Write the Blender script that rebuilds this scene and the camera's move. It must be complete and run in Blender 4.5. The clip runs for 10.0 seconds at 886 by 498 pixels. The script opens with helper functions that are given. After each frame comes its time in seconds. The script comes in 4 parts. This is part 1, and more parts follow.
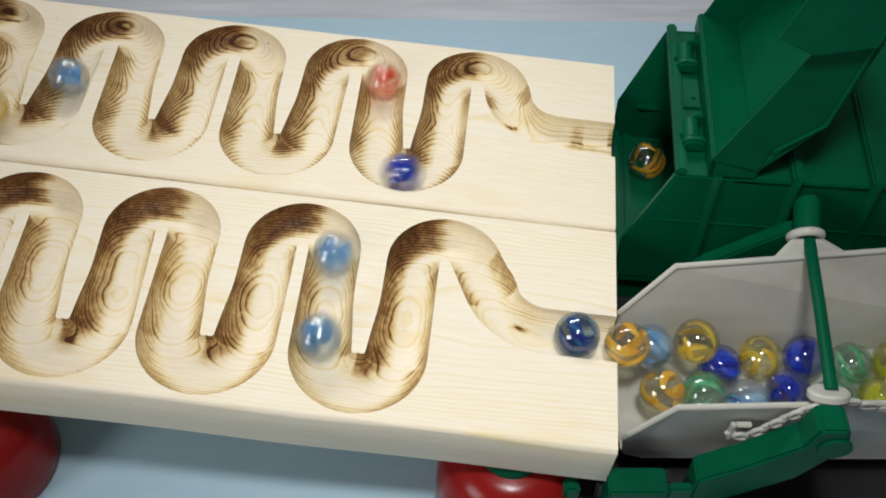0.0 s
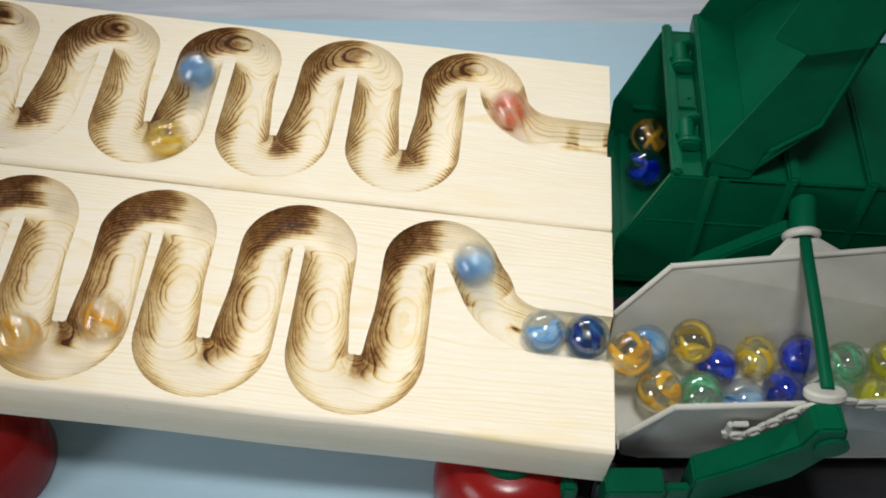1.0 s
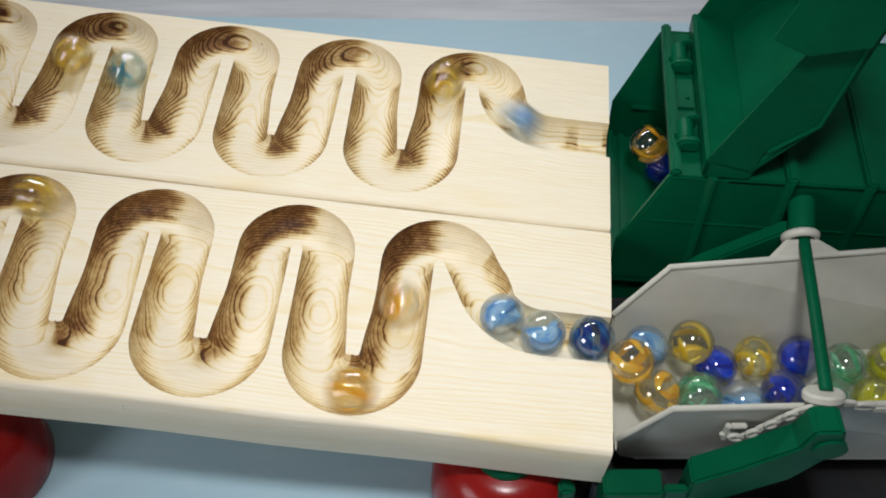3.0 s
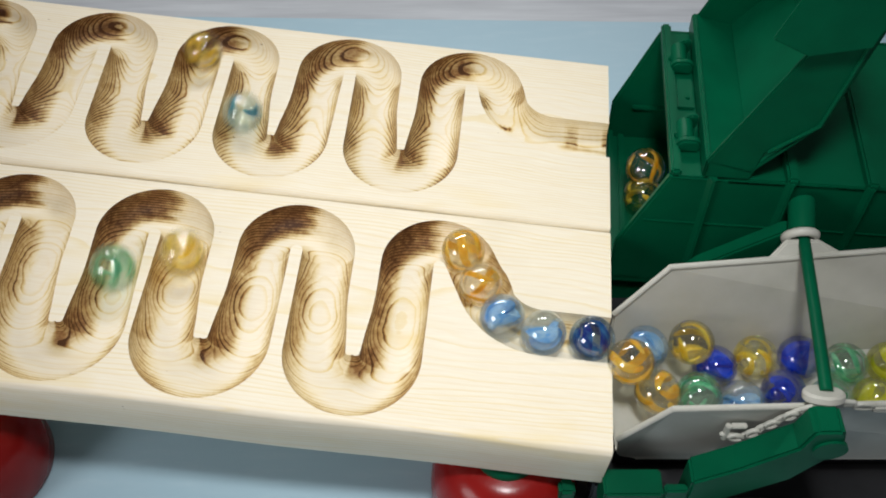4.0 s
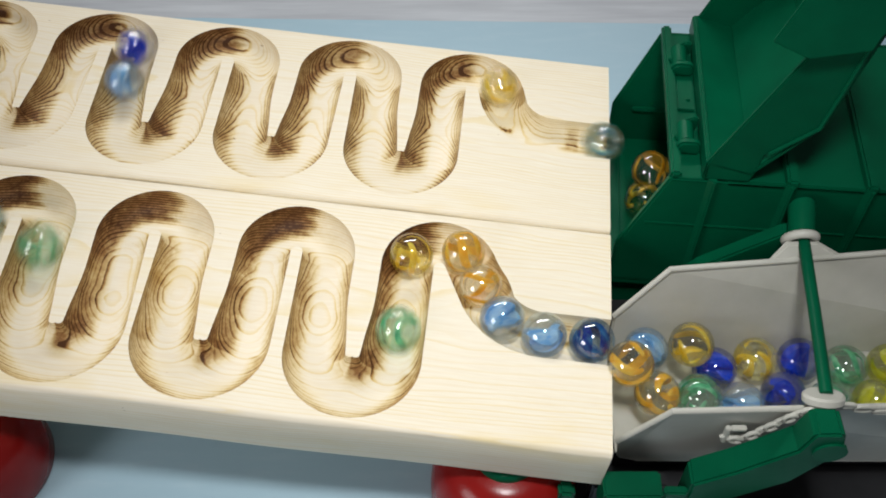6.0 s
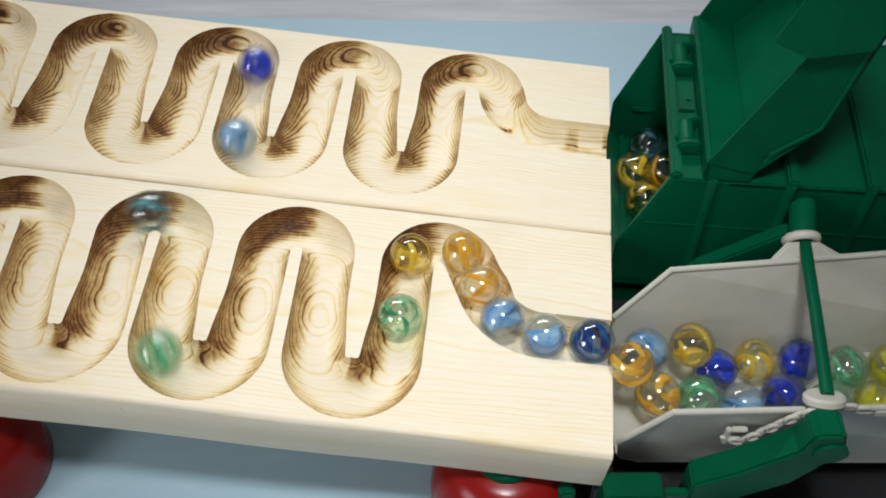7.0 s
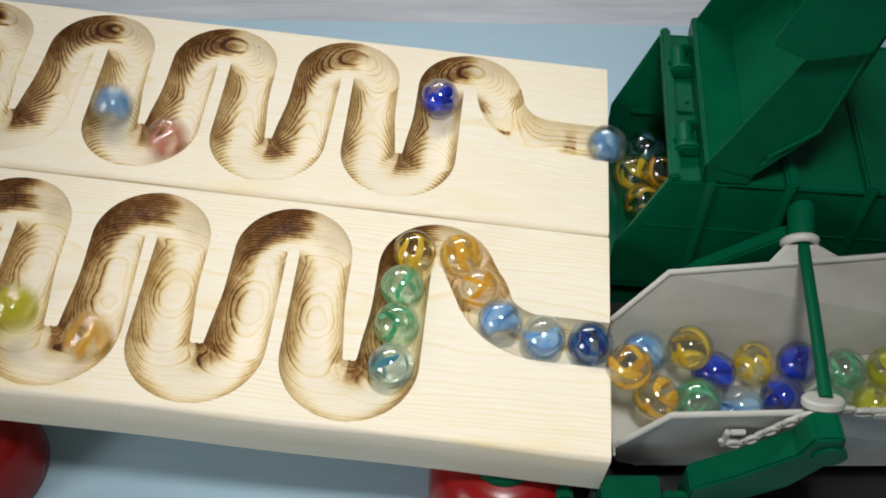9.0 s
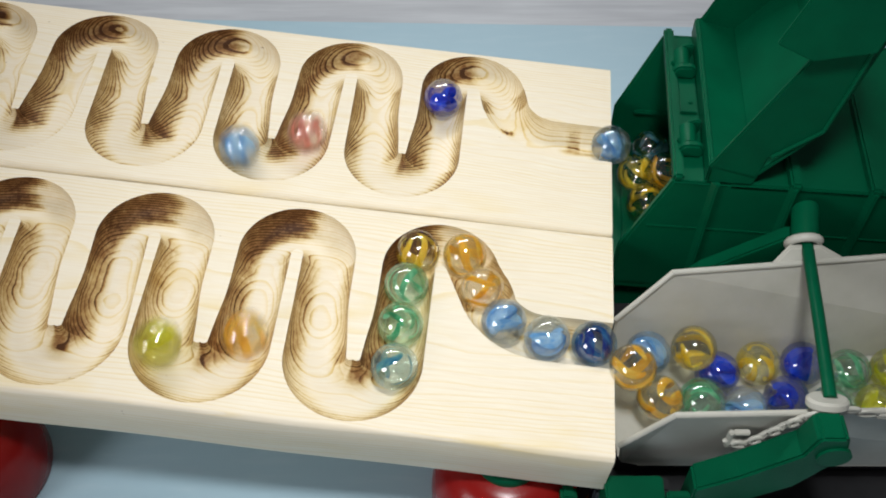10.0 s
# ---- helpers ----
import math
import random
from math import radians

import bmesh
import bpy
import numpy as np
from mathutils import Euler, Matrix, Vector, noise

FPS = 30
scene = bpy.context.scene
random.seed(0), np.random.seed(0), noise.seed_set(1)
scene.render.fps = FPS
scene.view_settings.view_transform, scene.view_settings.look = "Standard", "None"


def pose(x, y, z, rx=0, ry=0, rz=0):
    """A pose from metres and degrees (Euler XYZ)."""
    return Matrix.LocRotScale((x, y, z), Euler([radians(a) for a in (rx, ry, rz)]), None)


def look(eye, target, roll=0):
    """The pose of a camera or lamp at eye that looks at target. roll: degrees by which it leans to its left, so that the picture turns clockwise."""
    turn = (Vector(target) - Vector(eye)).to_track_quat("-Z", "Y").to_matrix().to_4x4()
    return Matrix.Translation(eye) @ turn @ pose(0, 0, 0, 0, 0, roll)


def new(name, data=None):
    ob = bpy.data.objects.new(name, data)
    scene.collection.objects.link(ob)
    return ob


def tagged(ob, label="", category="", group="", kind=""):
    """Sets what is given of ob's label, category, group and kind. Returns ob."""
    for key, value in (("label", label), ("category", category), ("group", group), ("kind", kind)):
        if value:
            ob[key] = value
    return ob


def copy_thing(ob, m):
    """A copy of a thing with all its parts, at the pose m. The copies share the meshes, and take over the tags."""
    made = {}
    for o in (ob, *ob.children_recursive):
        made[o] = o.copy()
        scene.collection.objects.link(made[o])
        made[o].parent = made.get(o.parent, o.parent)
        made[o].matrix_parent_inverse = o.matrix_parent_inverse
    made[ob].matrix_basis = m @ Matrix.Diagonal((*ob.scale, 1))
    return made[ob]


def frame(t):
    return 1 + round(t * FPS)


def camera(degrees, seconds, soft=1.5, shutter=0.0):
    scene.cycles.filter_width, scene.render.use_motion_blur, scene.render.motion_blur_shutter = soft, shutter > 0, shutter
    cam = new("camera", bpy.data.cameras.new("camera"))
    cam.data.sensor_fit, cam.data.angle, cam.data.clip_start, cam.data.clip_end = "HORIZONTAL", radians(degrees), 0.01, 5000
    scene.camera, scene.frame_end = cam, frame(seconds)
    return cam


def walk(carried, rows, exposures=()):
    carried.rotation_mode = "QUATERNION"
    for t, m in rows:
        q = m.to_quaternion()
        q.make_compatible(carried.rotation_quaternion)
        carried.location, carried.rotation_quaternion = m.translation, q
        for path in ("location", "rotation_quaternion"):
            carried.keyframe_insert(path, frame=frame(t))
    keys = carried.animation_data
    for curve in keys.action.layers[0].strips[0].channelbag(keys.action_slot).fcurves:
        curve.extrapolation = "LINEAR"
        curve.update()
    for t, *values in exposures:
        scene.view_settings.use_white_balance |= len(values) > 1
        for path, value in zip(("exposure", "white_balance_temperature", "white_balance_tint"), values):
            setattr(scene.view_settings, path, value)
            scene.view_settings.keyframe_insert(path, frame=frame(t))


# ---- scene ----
# ------------------------------------------------------------------ camera
cam = camera(47.07, 10.0, soft=1.85, shutter=0.8)
CAM = [
    (0.0, -0.0680, -0.2579, 0.3832, 37.898, 0.346, -0.132),
    (0.5, -0.0672, -0.2581, 0.3821, 38.058, 0.308, -0.201),
    (1.0, -0.0679, -0.2580, 0.3833, 37.958, 0.033, -0.143),
    (1.5, -0.0674, -0.2575, 0.3838, 37.915, -0.069, -0.068),
    (2.0, -0.0674, -0.2565, 0.3841, 37.746, -0.084, 0.024),
    (2.5, -0.0672, -0.2566, 0.3833, 37.806, -0.000, 0.018),
    (4.0, -0.0672, -0.2565, 0.3829, 37.842, 0.012, -0.041),
    (4.5, -0.0672, -0.2561, 0.3833, 37.775, -0.050, 0.003),
    (5.0, -0.0671, -0.2561, 0.3833, 37.839, -0.079, 0.025),
    (5.5, -0.0670, -0.2563, 0.3835, 37.839, 0.036, -0.017),
    (7.0, -0.0673, -0.2551, 0.3829, 37.800, -0.004, 0.063),
    (7.5, -0.0669, -0.2555, 0.3822, 37.966, -0.167, 0.122),
    (8.0, -0.0668, -0.2549, 0.3825, 37.935, -0.181, 0.104),
    (8.5, -0.0666, -0.2557, 0.3819, 38.068, -0.120, 0.087),
    (9.0, -0.0669, -0.2544, 0.3823, 37.907, -0.115, 0.171),
    (9.5, -0.0676, -0.2542, 0.3827, 37.842, -0.156, 0.237),
    (10.0, -0.0682, -0.2551, 0.3816, 38.054, -0.094, 0.213),
]
walk(cam, [(t, pose(x, y, z, rx, 0, yaw) @ pose(0, 0, 0, 0, 0, roll)) for t, x, y, z, rx, yaw, roll in CAM],
     exposures=((0.0, -0.03), (0.5, 0.05), (1.5, 0.06), (2.0, -0.03), (2.5, -0.04), (3.2, 0.0), (4.0, 0.06), (4.5, 0.04), (5.0, -0.04), (5.5, 0.05), (6.2, 0.05), (7.0, 0.05), (7.5, -0.04), (8.0, -0.09), (8.5, -0.03), (9.0, 0.02), (10.0, 0.06)))

# ------------------------------------------------------------------ world and lamps
world = bpy.data.worlds.new("room_light")
scene.world = world
world.use_nodes = True
world.node_tree.nodes["Background"].inputs[0].default_value = (0.92, 0.89, 1.0, 1)
world.node_tree.nodes["Background"].inputs[1].default_value = 0.13


def area_lamp(name, eye, target, size_x, size_y, power, colour, spread=180):
    data = bpy.data.lights.new(name, "AREA")
    data.shape, data.size, data.size_y, data.energy, data.color = "RECTANGLE", size_x, size_y, power, colour
    data.spread = radians(spread)
    lamp = new(name, data)
    lamp.matrix_world = look(eye, target)
    return lamp


area_lamp("ceiling_strip_lamp", (-0.16, 0.40, 0.52), (-0.12, 0.0, 0.05), 0.52, 0.030, 2.0, (0.96, 0.98, 0.98))


def spot_lamp(name, eye, target, power, colour, cone):
    data = bpy.data.lights.new(name, "SPOT")
    data.energy, data.color, data.spot_size, data.spot_blend, data.shadow_soft_size = power, colour, radians(cone), 1.0, 0.035
    lamp = new(name, data)
    lamp.matrix_world = look(eye, target)
    return lamp


spot_lamp("small_led_lamp", (-0.035, -0.172, 0.55), (-0.044, -0.042, 0.06), 7.2, (0.94, 0.965, 0.98), 58)
# Added unseen soft fill at front left; lights the sheet and board front.
area_lamp("left_fill_lamp", (-0.66, -0.47, 0.38), (-0.08, -0.08, 0.04), 0.26, 0.26, 1.8, (0.98, 0.97, 1.0))


# ------------------------------------------------------------------ materials
class Nodes:
    """A small builder for node materials."""

    def __init__(self, name):
        self.mat = bpy.data.materials.new(name)
        self.mat.use_nodes = True
        self.tree = self.mat.node_tree
        self.shader = self.tree.nodes["Principled BSDF"]

    def add(self, kind, **settings):
        node = self.tree.nodes.new(kind)
        for key, value in settings.items():
            if key in node.inputs:
                node.inputs[key].default_value = value
        return node

    def link(self, a, out, b, into):
        self.tree.links.new(a.outputs[out], b.inputs[into])

    def coords(self, scale=(1, 1, 1)):
        tex = self.add("ShaderNodeTexCoord")
        mapping = self.add("ShaderNodeMapping")
        mapping.inputs["Scale"].default_value = scale
        self.link(tex, "Object", mapping, "Vector")
        return mapping

    def noise(self, source, scale, detail=3.0, rough=0.55):
        node = self.add("ShaderNodeTexNoise", Scale=scale, Detail=detail, Roughness=rough)
        self.link(source, 0, node, "Vector")
        return node

    def ramp(self, source, out, stops):
        node = self.add("ShaderNodeValToRGB")
        while len(node.color_ramp.elements) < len(stops):
            node.color_ramp.elements.new(0.5)
        for element, (at, colour) in zip(node.color_ramp.elements, stops):
            element.position, element.color = at, (*colour, 1) if len(colour) == 3 else colour
        self.link(source, out, node, "Fac")
        return node

    def math(self, operation, a, b=None, c=None):
        node = self.add("ShaderNodeMath")
        node.operation = operation
        for i, value in enumerate((a, b, c)):
            if value is None:
                continue
            if isinstance(value, tuple):
                self.link(value[0], value[1], node, i)
            else:
                node.inputs[i].default_value = value
        return node

    def mix(self, fac, a, b, blend="MIX"):
        node = self.add("ShaderNodeMix")
        node.data_type, node.blend_type = "RGBA", blend
        for socket, value in ((0, fac), (6, a), (7, b)):
            if isinstance(value, tuple) and hasattr(value[0], "outputs"):
                self.tree.links.new(value[0].outputs[value[1]], node.inputs[socket])
            else:
                node.inputs[socket].default_value = value if socket == 0 else (*value, 1)
        return node

    def bump(self, source, out, strength, distance):
        node = self.add("ShaderNodeBump", Strength=strength, Distance=distance)
        self.link(source, out, node, "Height")
        self.link(node, 0, self.shader, "Normal")
        return node


def pine(name, v_mid, depth, seed, width, line_cut, lines, base, wave=(7, 26, 26)):
    """Pale pine whose growth rings are cylinders along the board; routed walls are scorched where the burn attribute says."""
    n = Nodes(name)
    tex = n.coords()
    wob = n.noise(n.coords(wave), 1.0, 2.0)
    wob2 = n.noise(n.coords((45, 130, 130)), 1.0, 3.0)
    xyz = n.add("ShaderNodeSeparateXYZ")
    n.link(tex, 0, xyz, 0)
    dv = n.math("SUBTRACT", (xyz, 1), v_mid)
    dz = n.math("ADD", (xyz, 2), depth)
    r2 = n.math("ADD", (n.math("MULTIPLY", (dv, 0), (dv, 0)), 0), (n.math("MULTIPLY", (dz, 0), (dz, 0)), 0))
    rad = n.math("SQRT", (r2, 0))
    drift = n.math("MULTIPLY_ADD", (wob, 0), 0.0085, (rad, 0))
    drift = n.math("MULTIPLY_ADD", (wob2, 0), 0.0008, (drift, 0))
    turn = n.math("DIVIDE", (n.math("ADD", (drift, 0), seed * 0.0007), 0), width)
    ring = n.math("FRACT", (turn, 0))
    year = n.add("ShaderNodeTexWhiteNoise")
    year.noise_dimensions = "1D"
    n.link(n.math("FLOOR", (turn, 0)), 0, year, "W")
    strength = n.math("MULTIPLY_ADD", (year, 0), 0.85, 0.15)
    late = n.ramp(ring, 0, [(0.0, (0, 0, 0)), (0.56, (0.05,) * 3), (0.84, (1, 1, 1)), (0.91, (0.85,) * 3), (0.96, (0, 0, 0))])
    late = n.math("MULTIPLY", (late, 0), (strength, 0))
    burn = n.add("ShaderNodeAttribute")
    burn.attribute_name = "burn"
    cut = n.add("ShaderNodeAttribute")
    cut.attribute_name = "routed"
    fibre = n.noise(n.coords((60, 900, 900)), 1.0, 3.0, 0.6)
    blot = n.noise(n.coords((16, 60, 60)), 1.0, 2.0)
    pale = n.mix((n.ramp(fibre, 0, [(0.3, (0, 0, 0)), (0.75, (1, 1, 1))]), 0), (0.84, 0.765, 0.615), (0.79, 0.69, 0.52))
    yellow = n.mix((n.ramp(blot, 0, [(0.58, (0, 0, 0)), (0.74, (0.6,) * 3)]), 0), (pale, 2), (0.78, 0.63, 0.34))
    speck = n.noise(n.coords((260, 420, 420)), 1.0, 1.0)
    yellow = n.mix((n.ramp(speck, 0, [(0.80, (0, 0, 0)), (0.84, (0.75,) * 3)]), 0), (yellow, 2), (0.22, 0.12, 0.05))
    # ring lines: faint on the planed faces, a little clearer where the cutter crossed them
    line_amount = n.math("MULTIPLY", (late, 0), (n.math("MULTIPLY_ADD", (cut, 2), line_cut, 0.52), 0))
    ringed = n.mix((line_amount, 0), (yellow, 2), (0.74, 0.56, 0.20))
    patch = n.noise(n.coords((170, 170, 170)), 1.0, 4.0, 0.7)
    streak = n.noise(n.coords((420, 420, 1500)), 1.0, 2.0, 0.6)
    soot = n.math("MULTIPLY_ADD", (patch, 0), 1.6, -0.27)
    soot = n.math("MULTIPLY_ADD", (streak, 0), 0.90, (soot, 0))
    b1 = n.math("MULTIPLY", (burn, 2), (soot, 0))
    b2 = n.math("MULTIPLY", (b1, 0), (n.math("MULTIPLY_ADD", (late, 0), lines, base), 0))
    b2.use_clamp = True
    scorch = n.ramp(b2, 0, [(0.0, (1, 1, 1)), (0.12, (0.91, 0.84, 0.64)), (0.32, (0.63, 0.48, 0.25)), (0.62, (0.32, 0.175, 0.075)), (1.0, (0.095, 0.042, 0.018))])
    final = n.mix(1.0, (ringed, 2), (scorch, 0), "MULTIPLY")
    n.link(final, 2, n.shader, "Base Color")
    n.shader.inputs["Roughness"].default_value = 0.5
    n.shader.inputs["Specular IOR Level"].default_value = 0.14
    height = n.math("MULTIPLY_ADD", (late, 0), 0.5, (fibre, 0))
    n.bump(height, 0, 0.22, 0.0004)
    return n.mat


def plastic(name, colour, dark, rough=0.32, scratch=0.25, shine=0.26):
    """Moulded toy plastic with dull patches, fine scuffs and a light orange-peel."""
    n = Nodes(name)
    tex = n.coords()
    big = n.noise(tex, 45.0, 4.0)
    fine = n.noise(tex, 900.0, 2.0)
    col = n.mix((n.ramp(big, 0, [(0.35, (0, 0, 0)), (0.7, (1, 1, 1))]), 0), colour, dark)
    n.link(col, 2, n.shader, "Base Color")
    n.shader.inputs["Specular IOR Level"].default_value = shine
    r = n.math("MULTIPLY_ADD", (big, 0), scratch, rough - scratch * 0.4)
    n.link(r, 0, n.shader, "Roughness")
    n.bump(fine, 0, 0.12, 0.0003)
    return n.mat


def glass(name, tint):
    """Marble glass: half bends the light like solid glass, half lets it straight through, under a polished surface."""
    n = Nodes(name)
    n.shader.inputs["Base Color"].default_value = (*tint, 1)
    n.shader.inputs["Transmission Weight"].default_value = 1.0
    n.shader.inputs["Roughness"].default_value = 0.0
    n.shader.inputs["IOR"].default_value = 1.45
    clear = n.add("ShaderNodeBsdfTransparent", Color=(*[v ** 0.5 for v in tint], 1))
    gloss = n.add("ShaderNodeBsdfAnisotropic", Roughness=0.03)
    rim = n.add("ShaderNodeLayerWeight", Blend=0.5)
    edge = n.math("POWER", (rim, 1), 5.0)
    fresnel = n.math("MULTIPLY_ADD", (edge, 0), 0.28, 0.13)
    half = n.add("ShaderNodeMixShader")
    half.inputs[0].default_value = 0.64
    top = n.add("ShaderNodeMixShader")
    n.tree.links.new(n.shader.outputs[0], half.inputs[1])
    n.tree.links.new(clear.outputs[0], half.inputs[2])
    n.tree.links.new(fresnel.outputs[0], top.inputs[0])
    n.tree.links.new(half.outputs[0], top.inputs[1])
    n.tree.links.new(gloss.outputs[0], top.inputs[2])
    n.tree.links.new(top.outputs[0], n.tree.nodes["Material Output"].inputs["Surface"])
    return n.mat


def ribbon(name, colour, second):
    """The coloured glass vane inside a marble."""
    n = Nodes(name)
    streak = n.noise(n.coords((300, 300, 60)), 1.0, 3.0)
    col = n.mix((n.ramp(streak, 0, [(0.38, (0, 0, 0)), (0.62, (1, 1, 1))]), 0), colour, second)
    n.link(col, 2, n.shader, "Base Color")
    n.shader.inputs["Roughness"].default_value = 0.3
    n.shader.inputs["Specular IOR Level"].default_value = 0.2
    thin = n.add("ShaderNodeBsdfTranslucent")
    n.link(col, 2, thin, "Color")
    both = n.add("ShaderNodeMixShader")
    both.inputs[0].default_value = 0.55
    n.tree.links.new(n.shader.outputs[0], both.inputs[1])
    n.tree.links.new(thin.outputs[0], both.inputs[2])
    n.tree.links.new(both.outputs[0], n.tree.nodes["Material Output"].inputs["Surface"])
    return n.mat


def sheet_blue():
    n = Nodes("pale_blue_painted_sheet")
    tex = n.coords()
    big = n.noise(tex, 7.0, 3.0)
    fibre = n.noise(n.coords((40, 220, 100)), 1.0, 4.0)
    a = n.mix((big, 0), (0.36, 0.52, 0.60), (0.42, 0.57, 0.64))
    b = n.mix((n.ramp(fibre, 0, [(0.5, (0, 0, 0)), (0.8, (0.35,) * 3)]), 0), (a, 2), (0.50, 0.63, 0.68))
    n.link(b, 2, n.shader, "Base Color")
    n.shader.inputs["Roughness"].default_value = 0.62
    n.bump(fibre, 0, 0.1, 0.0004)
    return n.mat


def whitewashed():
    n = Nodes("whitewashed_boards")
    grain = n.noise(n.coords((12, 160, 100)), 1.0, 5.0, 0.6)
    big = n.noise(n.coords((6, 18, 10)), 1.0, 3.0)
    a = n.mix((n.ramp(grain, 0, [(0.35, (0, 0, 0)), (0.7, (1, 1, 1))]), 0), (0.46, 0.475, 0.50), (0.62, 0.64, 0.66))
    b = n.mix((n.ramp(big, 0, [(0.4, (0, 0, 0)), (0.75, (0.4,) * 3)]), 0), (a, 2), (0.38, 0.385, 0.40))
    n.link(b, 2, n.shader, "Base Color")
    n.shader.inputs["Roughness"].default_value = 0.6
    n.bump(grain, 0, 0.3, 0.0006)
    return n.mat


PINE_NEAR = pine("pine_routed", -0.048, 0.060, 1.0, 0.00100, 0.12, 1.20, 0.44)
PINE_FAR = pine("pine_routed_second", 0.0560, -0.050, 3.1, 0.00086, 0.06, 1.45, 0.42, (9, 15, 15))
GREEN = plastic("green_toy_plastic", (0.0004, 0.082, 0.035), (0.0004, 0.062, 0.027), 0.34, 0.2, 0.08)
WHITE = plastic("off_white_toy_plastic", (0.49, 0.48, 0.42), (0.42, 0.41, 0.35), 0.33, 0.25)
RED = plastic("red_toy_plastic", (0.25, 0.008, 0.006), (0.19, 0.006, 0.005), 0.22, 0.15)
BLACK = plastic("black_toy_plastic", (0.012, 0.012, 0.013), (0.02, 0.02, 0.021), 0.45, 0.2)
BLUE_SHEET = sheet_blue()
WASHED = whitewashed()


# ------------------------------------------------------------------ mesh helpers
def part(name, bm, material, parent=None, label="", smooth=False):
    """Links a bmesh as one mesh object, under its thing if it has one."""
    bmesh.ops.recalc_face_normals(bm, faces=bm.faces)
    mesh = bpy.data.meshes.new(name)
    bm.to_mesh(mesh)
    bm.free()
    mesh.materials.append(material)
    if smooth:
        for p in mesh.polygons:
            p.use_smooth = True
        mesh.set_sharp_from_angle(angle=radians(38))
    ob = new(name, mesh)
    if parent:
        ob.parent = parent
    if label:
        ob["label"] = label
    return ob


def bevel_sharp(bm, width, segments=2, angle=35):
    edges = [e for e in bm.edges if len(e.link_faces) == 2 and e.calc_face_angle(0) > radians(angle)]
    bmesh.ops.bevel(bm, geom=edges, offset=width, segments=segments, affect="EDGES", clamp_overlap=True)


def block(x0, x1, y0, y1, z0, z1, bevel=0.0006):
    bm = bmesh.new()
    bmesh.ops.create_cube(bm, size=1, matrix=Matrix.Translation(((x0 + x1) / 2, (y0 + y1) / 2, (z0 + z1) / 2)) @ Matrix.Diagonal((x1 - x0, y1 - y0, z1 - z0, 1)))
    if bevel:
        bevel_sharp(bm, bevel)
    return bm


def prism(points, depth, bevel=0.0005):
    """A flat plate: an outline of points in space, thickened by the vector depth."""
    bm = bmesh.new()
    depth = Vector(depth)
    a = [bm.verts.new(Vector(p)) for p in points]
    b = [bm.verts.new(Vector(p) + depth) for p in points]
    bm.faces.new(a)
    bm.faces.new(b[::-1])
    for i in range(len(a)):
        j = (i + 1) % len(a)
        bm.faces.new((a[i], b[i], b[j], a[j]))
    bmesh.ops.recalc_face_normals(bm, faces=bm.faces)
    if bevel:
        bevel_sharp(bm, bevel)
    return bm


def lathe(profile, segments=48, centre=(0, 0, 0)):
    """A turned shape about the upright through centre; profile rows are (radius, height)."""
    bm = bmesh.new()
    rings = []
    for r, z in profile:
        if r < 1e-6:
            rings.append([bm.verts.new((centre[0], centre[1], centre[2] + z))])
        else:
            rings.append([bm.verts.new((centre[0] + r * math.cos(2 * math.pi * k / segments), centre[1] + r * math.sin(2 * math.pi * k / segments), centre[2] + z)) for k in range(segments)])
    for a, b in zip(rings, rings[1:]):
        for k in range(segments):
            j = (k + 1) % segments
            quad = [a[k % len(a)], a[j % len(a)], b[j % len(b)], b[k % len(b)]]
            quad = list(dict.fromkeys(quad))
            if len(quad) > 2:
                bm.faces.new(quad)
    return bm


def tube(points, radius, segments=14, closed=False):
    """A round bar along points."""
    bm = bmesh.new()
    pts = [Vector(p) for p in points]
    rings = []
    n = len(pts)
    for i, p in enumerate(pts):
        a = pts[(i - 1) % n] if closed or i else p
        b = pts[(i + 1) % n] if closed or i < n - 1 else p
        turn = (b - a).to_track_quat("Z", "Y")
        rings.append([bm.verts.new(p + turn @ Vector((radius * math.cos(2 * math.pi * k / segments), radius * math.sin(2 * math.pi * k / segments), 0))) for k in range(segments)])
    for i in range(n if closed else n - 1):
        a, b = rings[i], rings[(i + 1) % n]
        for k in range(segments):
            j = (k + 1) % segments
            bm.faces.new((a[k], a[j], b[j], b[k]))
    if not closed:
        bm.faces.new(rings[0][::-1])
        bm.faces.new(rings[-1])
    return bm


def thing(name, label, category, group="", at=(0, 0, 0)):
    root = new(name)
    root.location = at
    return tagged(root, label, category, group)


# ------------------------------------------------------------------ table
part_sheet = part("ground", prism([(-0.9, -0.60, 0), (0.75, -0.60, 0), (0.75, 0.194, 0), (-0.9, 0.2237, 0)], (0, 0, -0.004), 0.0), BLUE_SHEET)
tagged(part_sheet, "pale blue painted sheet that covers the table", "table top", kind="structure")
for k in range(11):
    y0 = -1.2 + k * 0.22 + 0.09
    plank = part("floor", block(-1.6, 1.6, y0, y0 + 0.2175, -0.026, -0.0045, 0.0012), WASHED)
    tagged(plank, "whitewashed grey boards under the blue sheet", "table", kind="structure")


# ------------------------------------------------------------------ routed boards
BOARD = Matrix(((0.9936, 0.0912, 0.0668, 0), (-0.0910, 0.9958, -0.0061, 0), (-0.0671, 0.0, 0.9977, 0.065), (0, 0, 0, 1)))
HALF, DEPTH, THICK = 0.0101, 0.0086, 0.0237


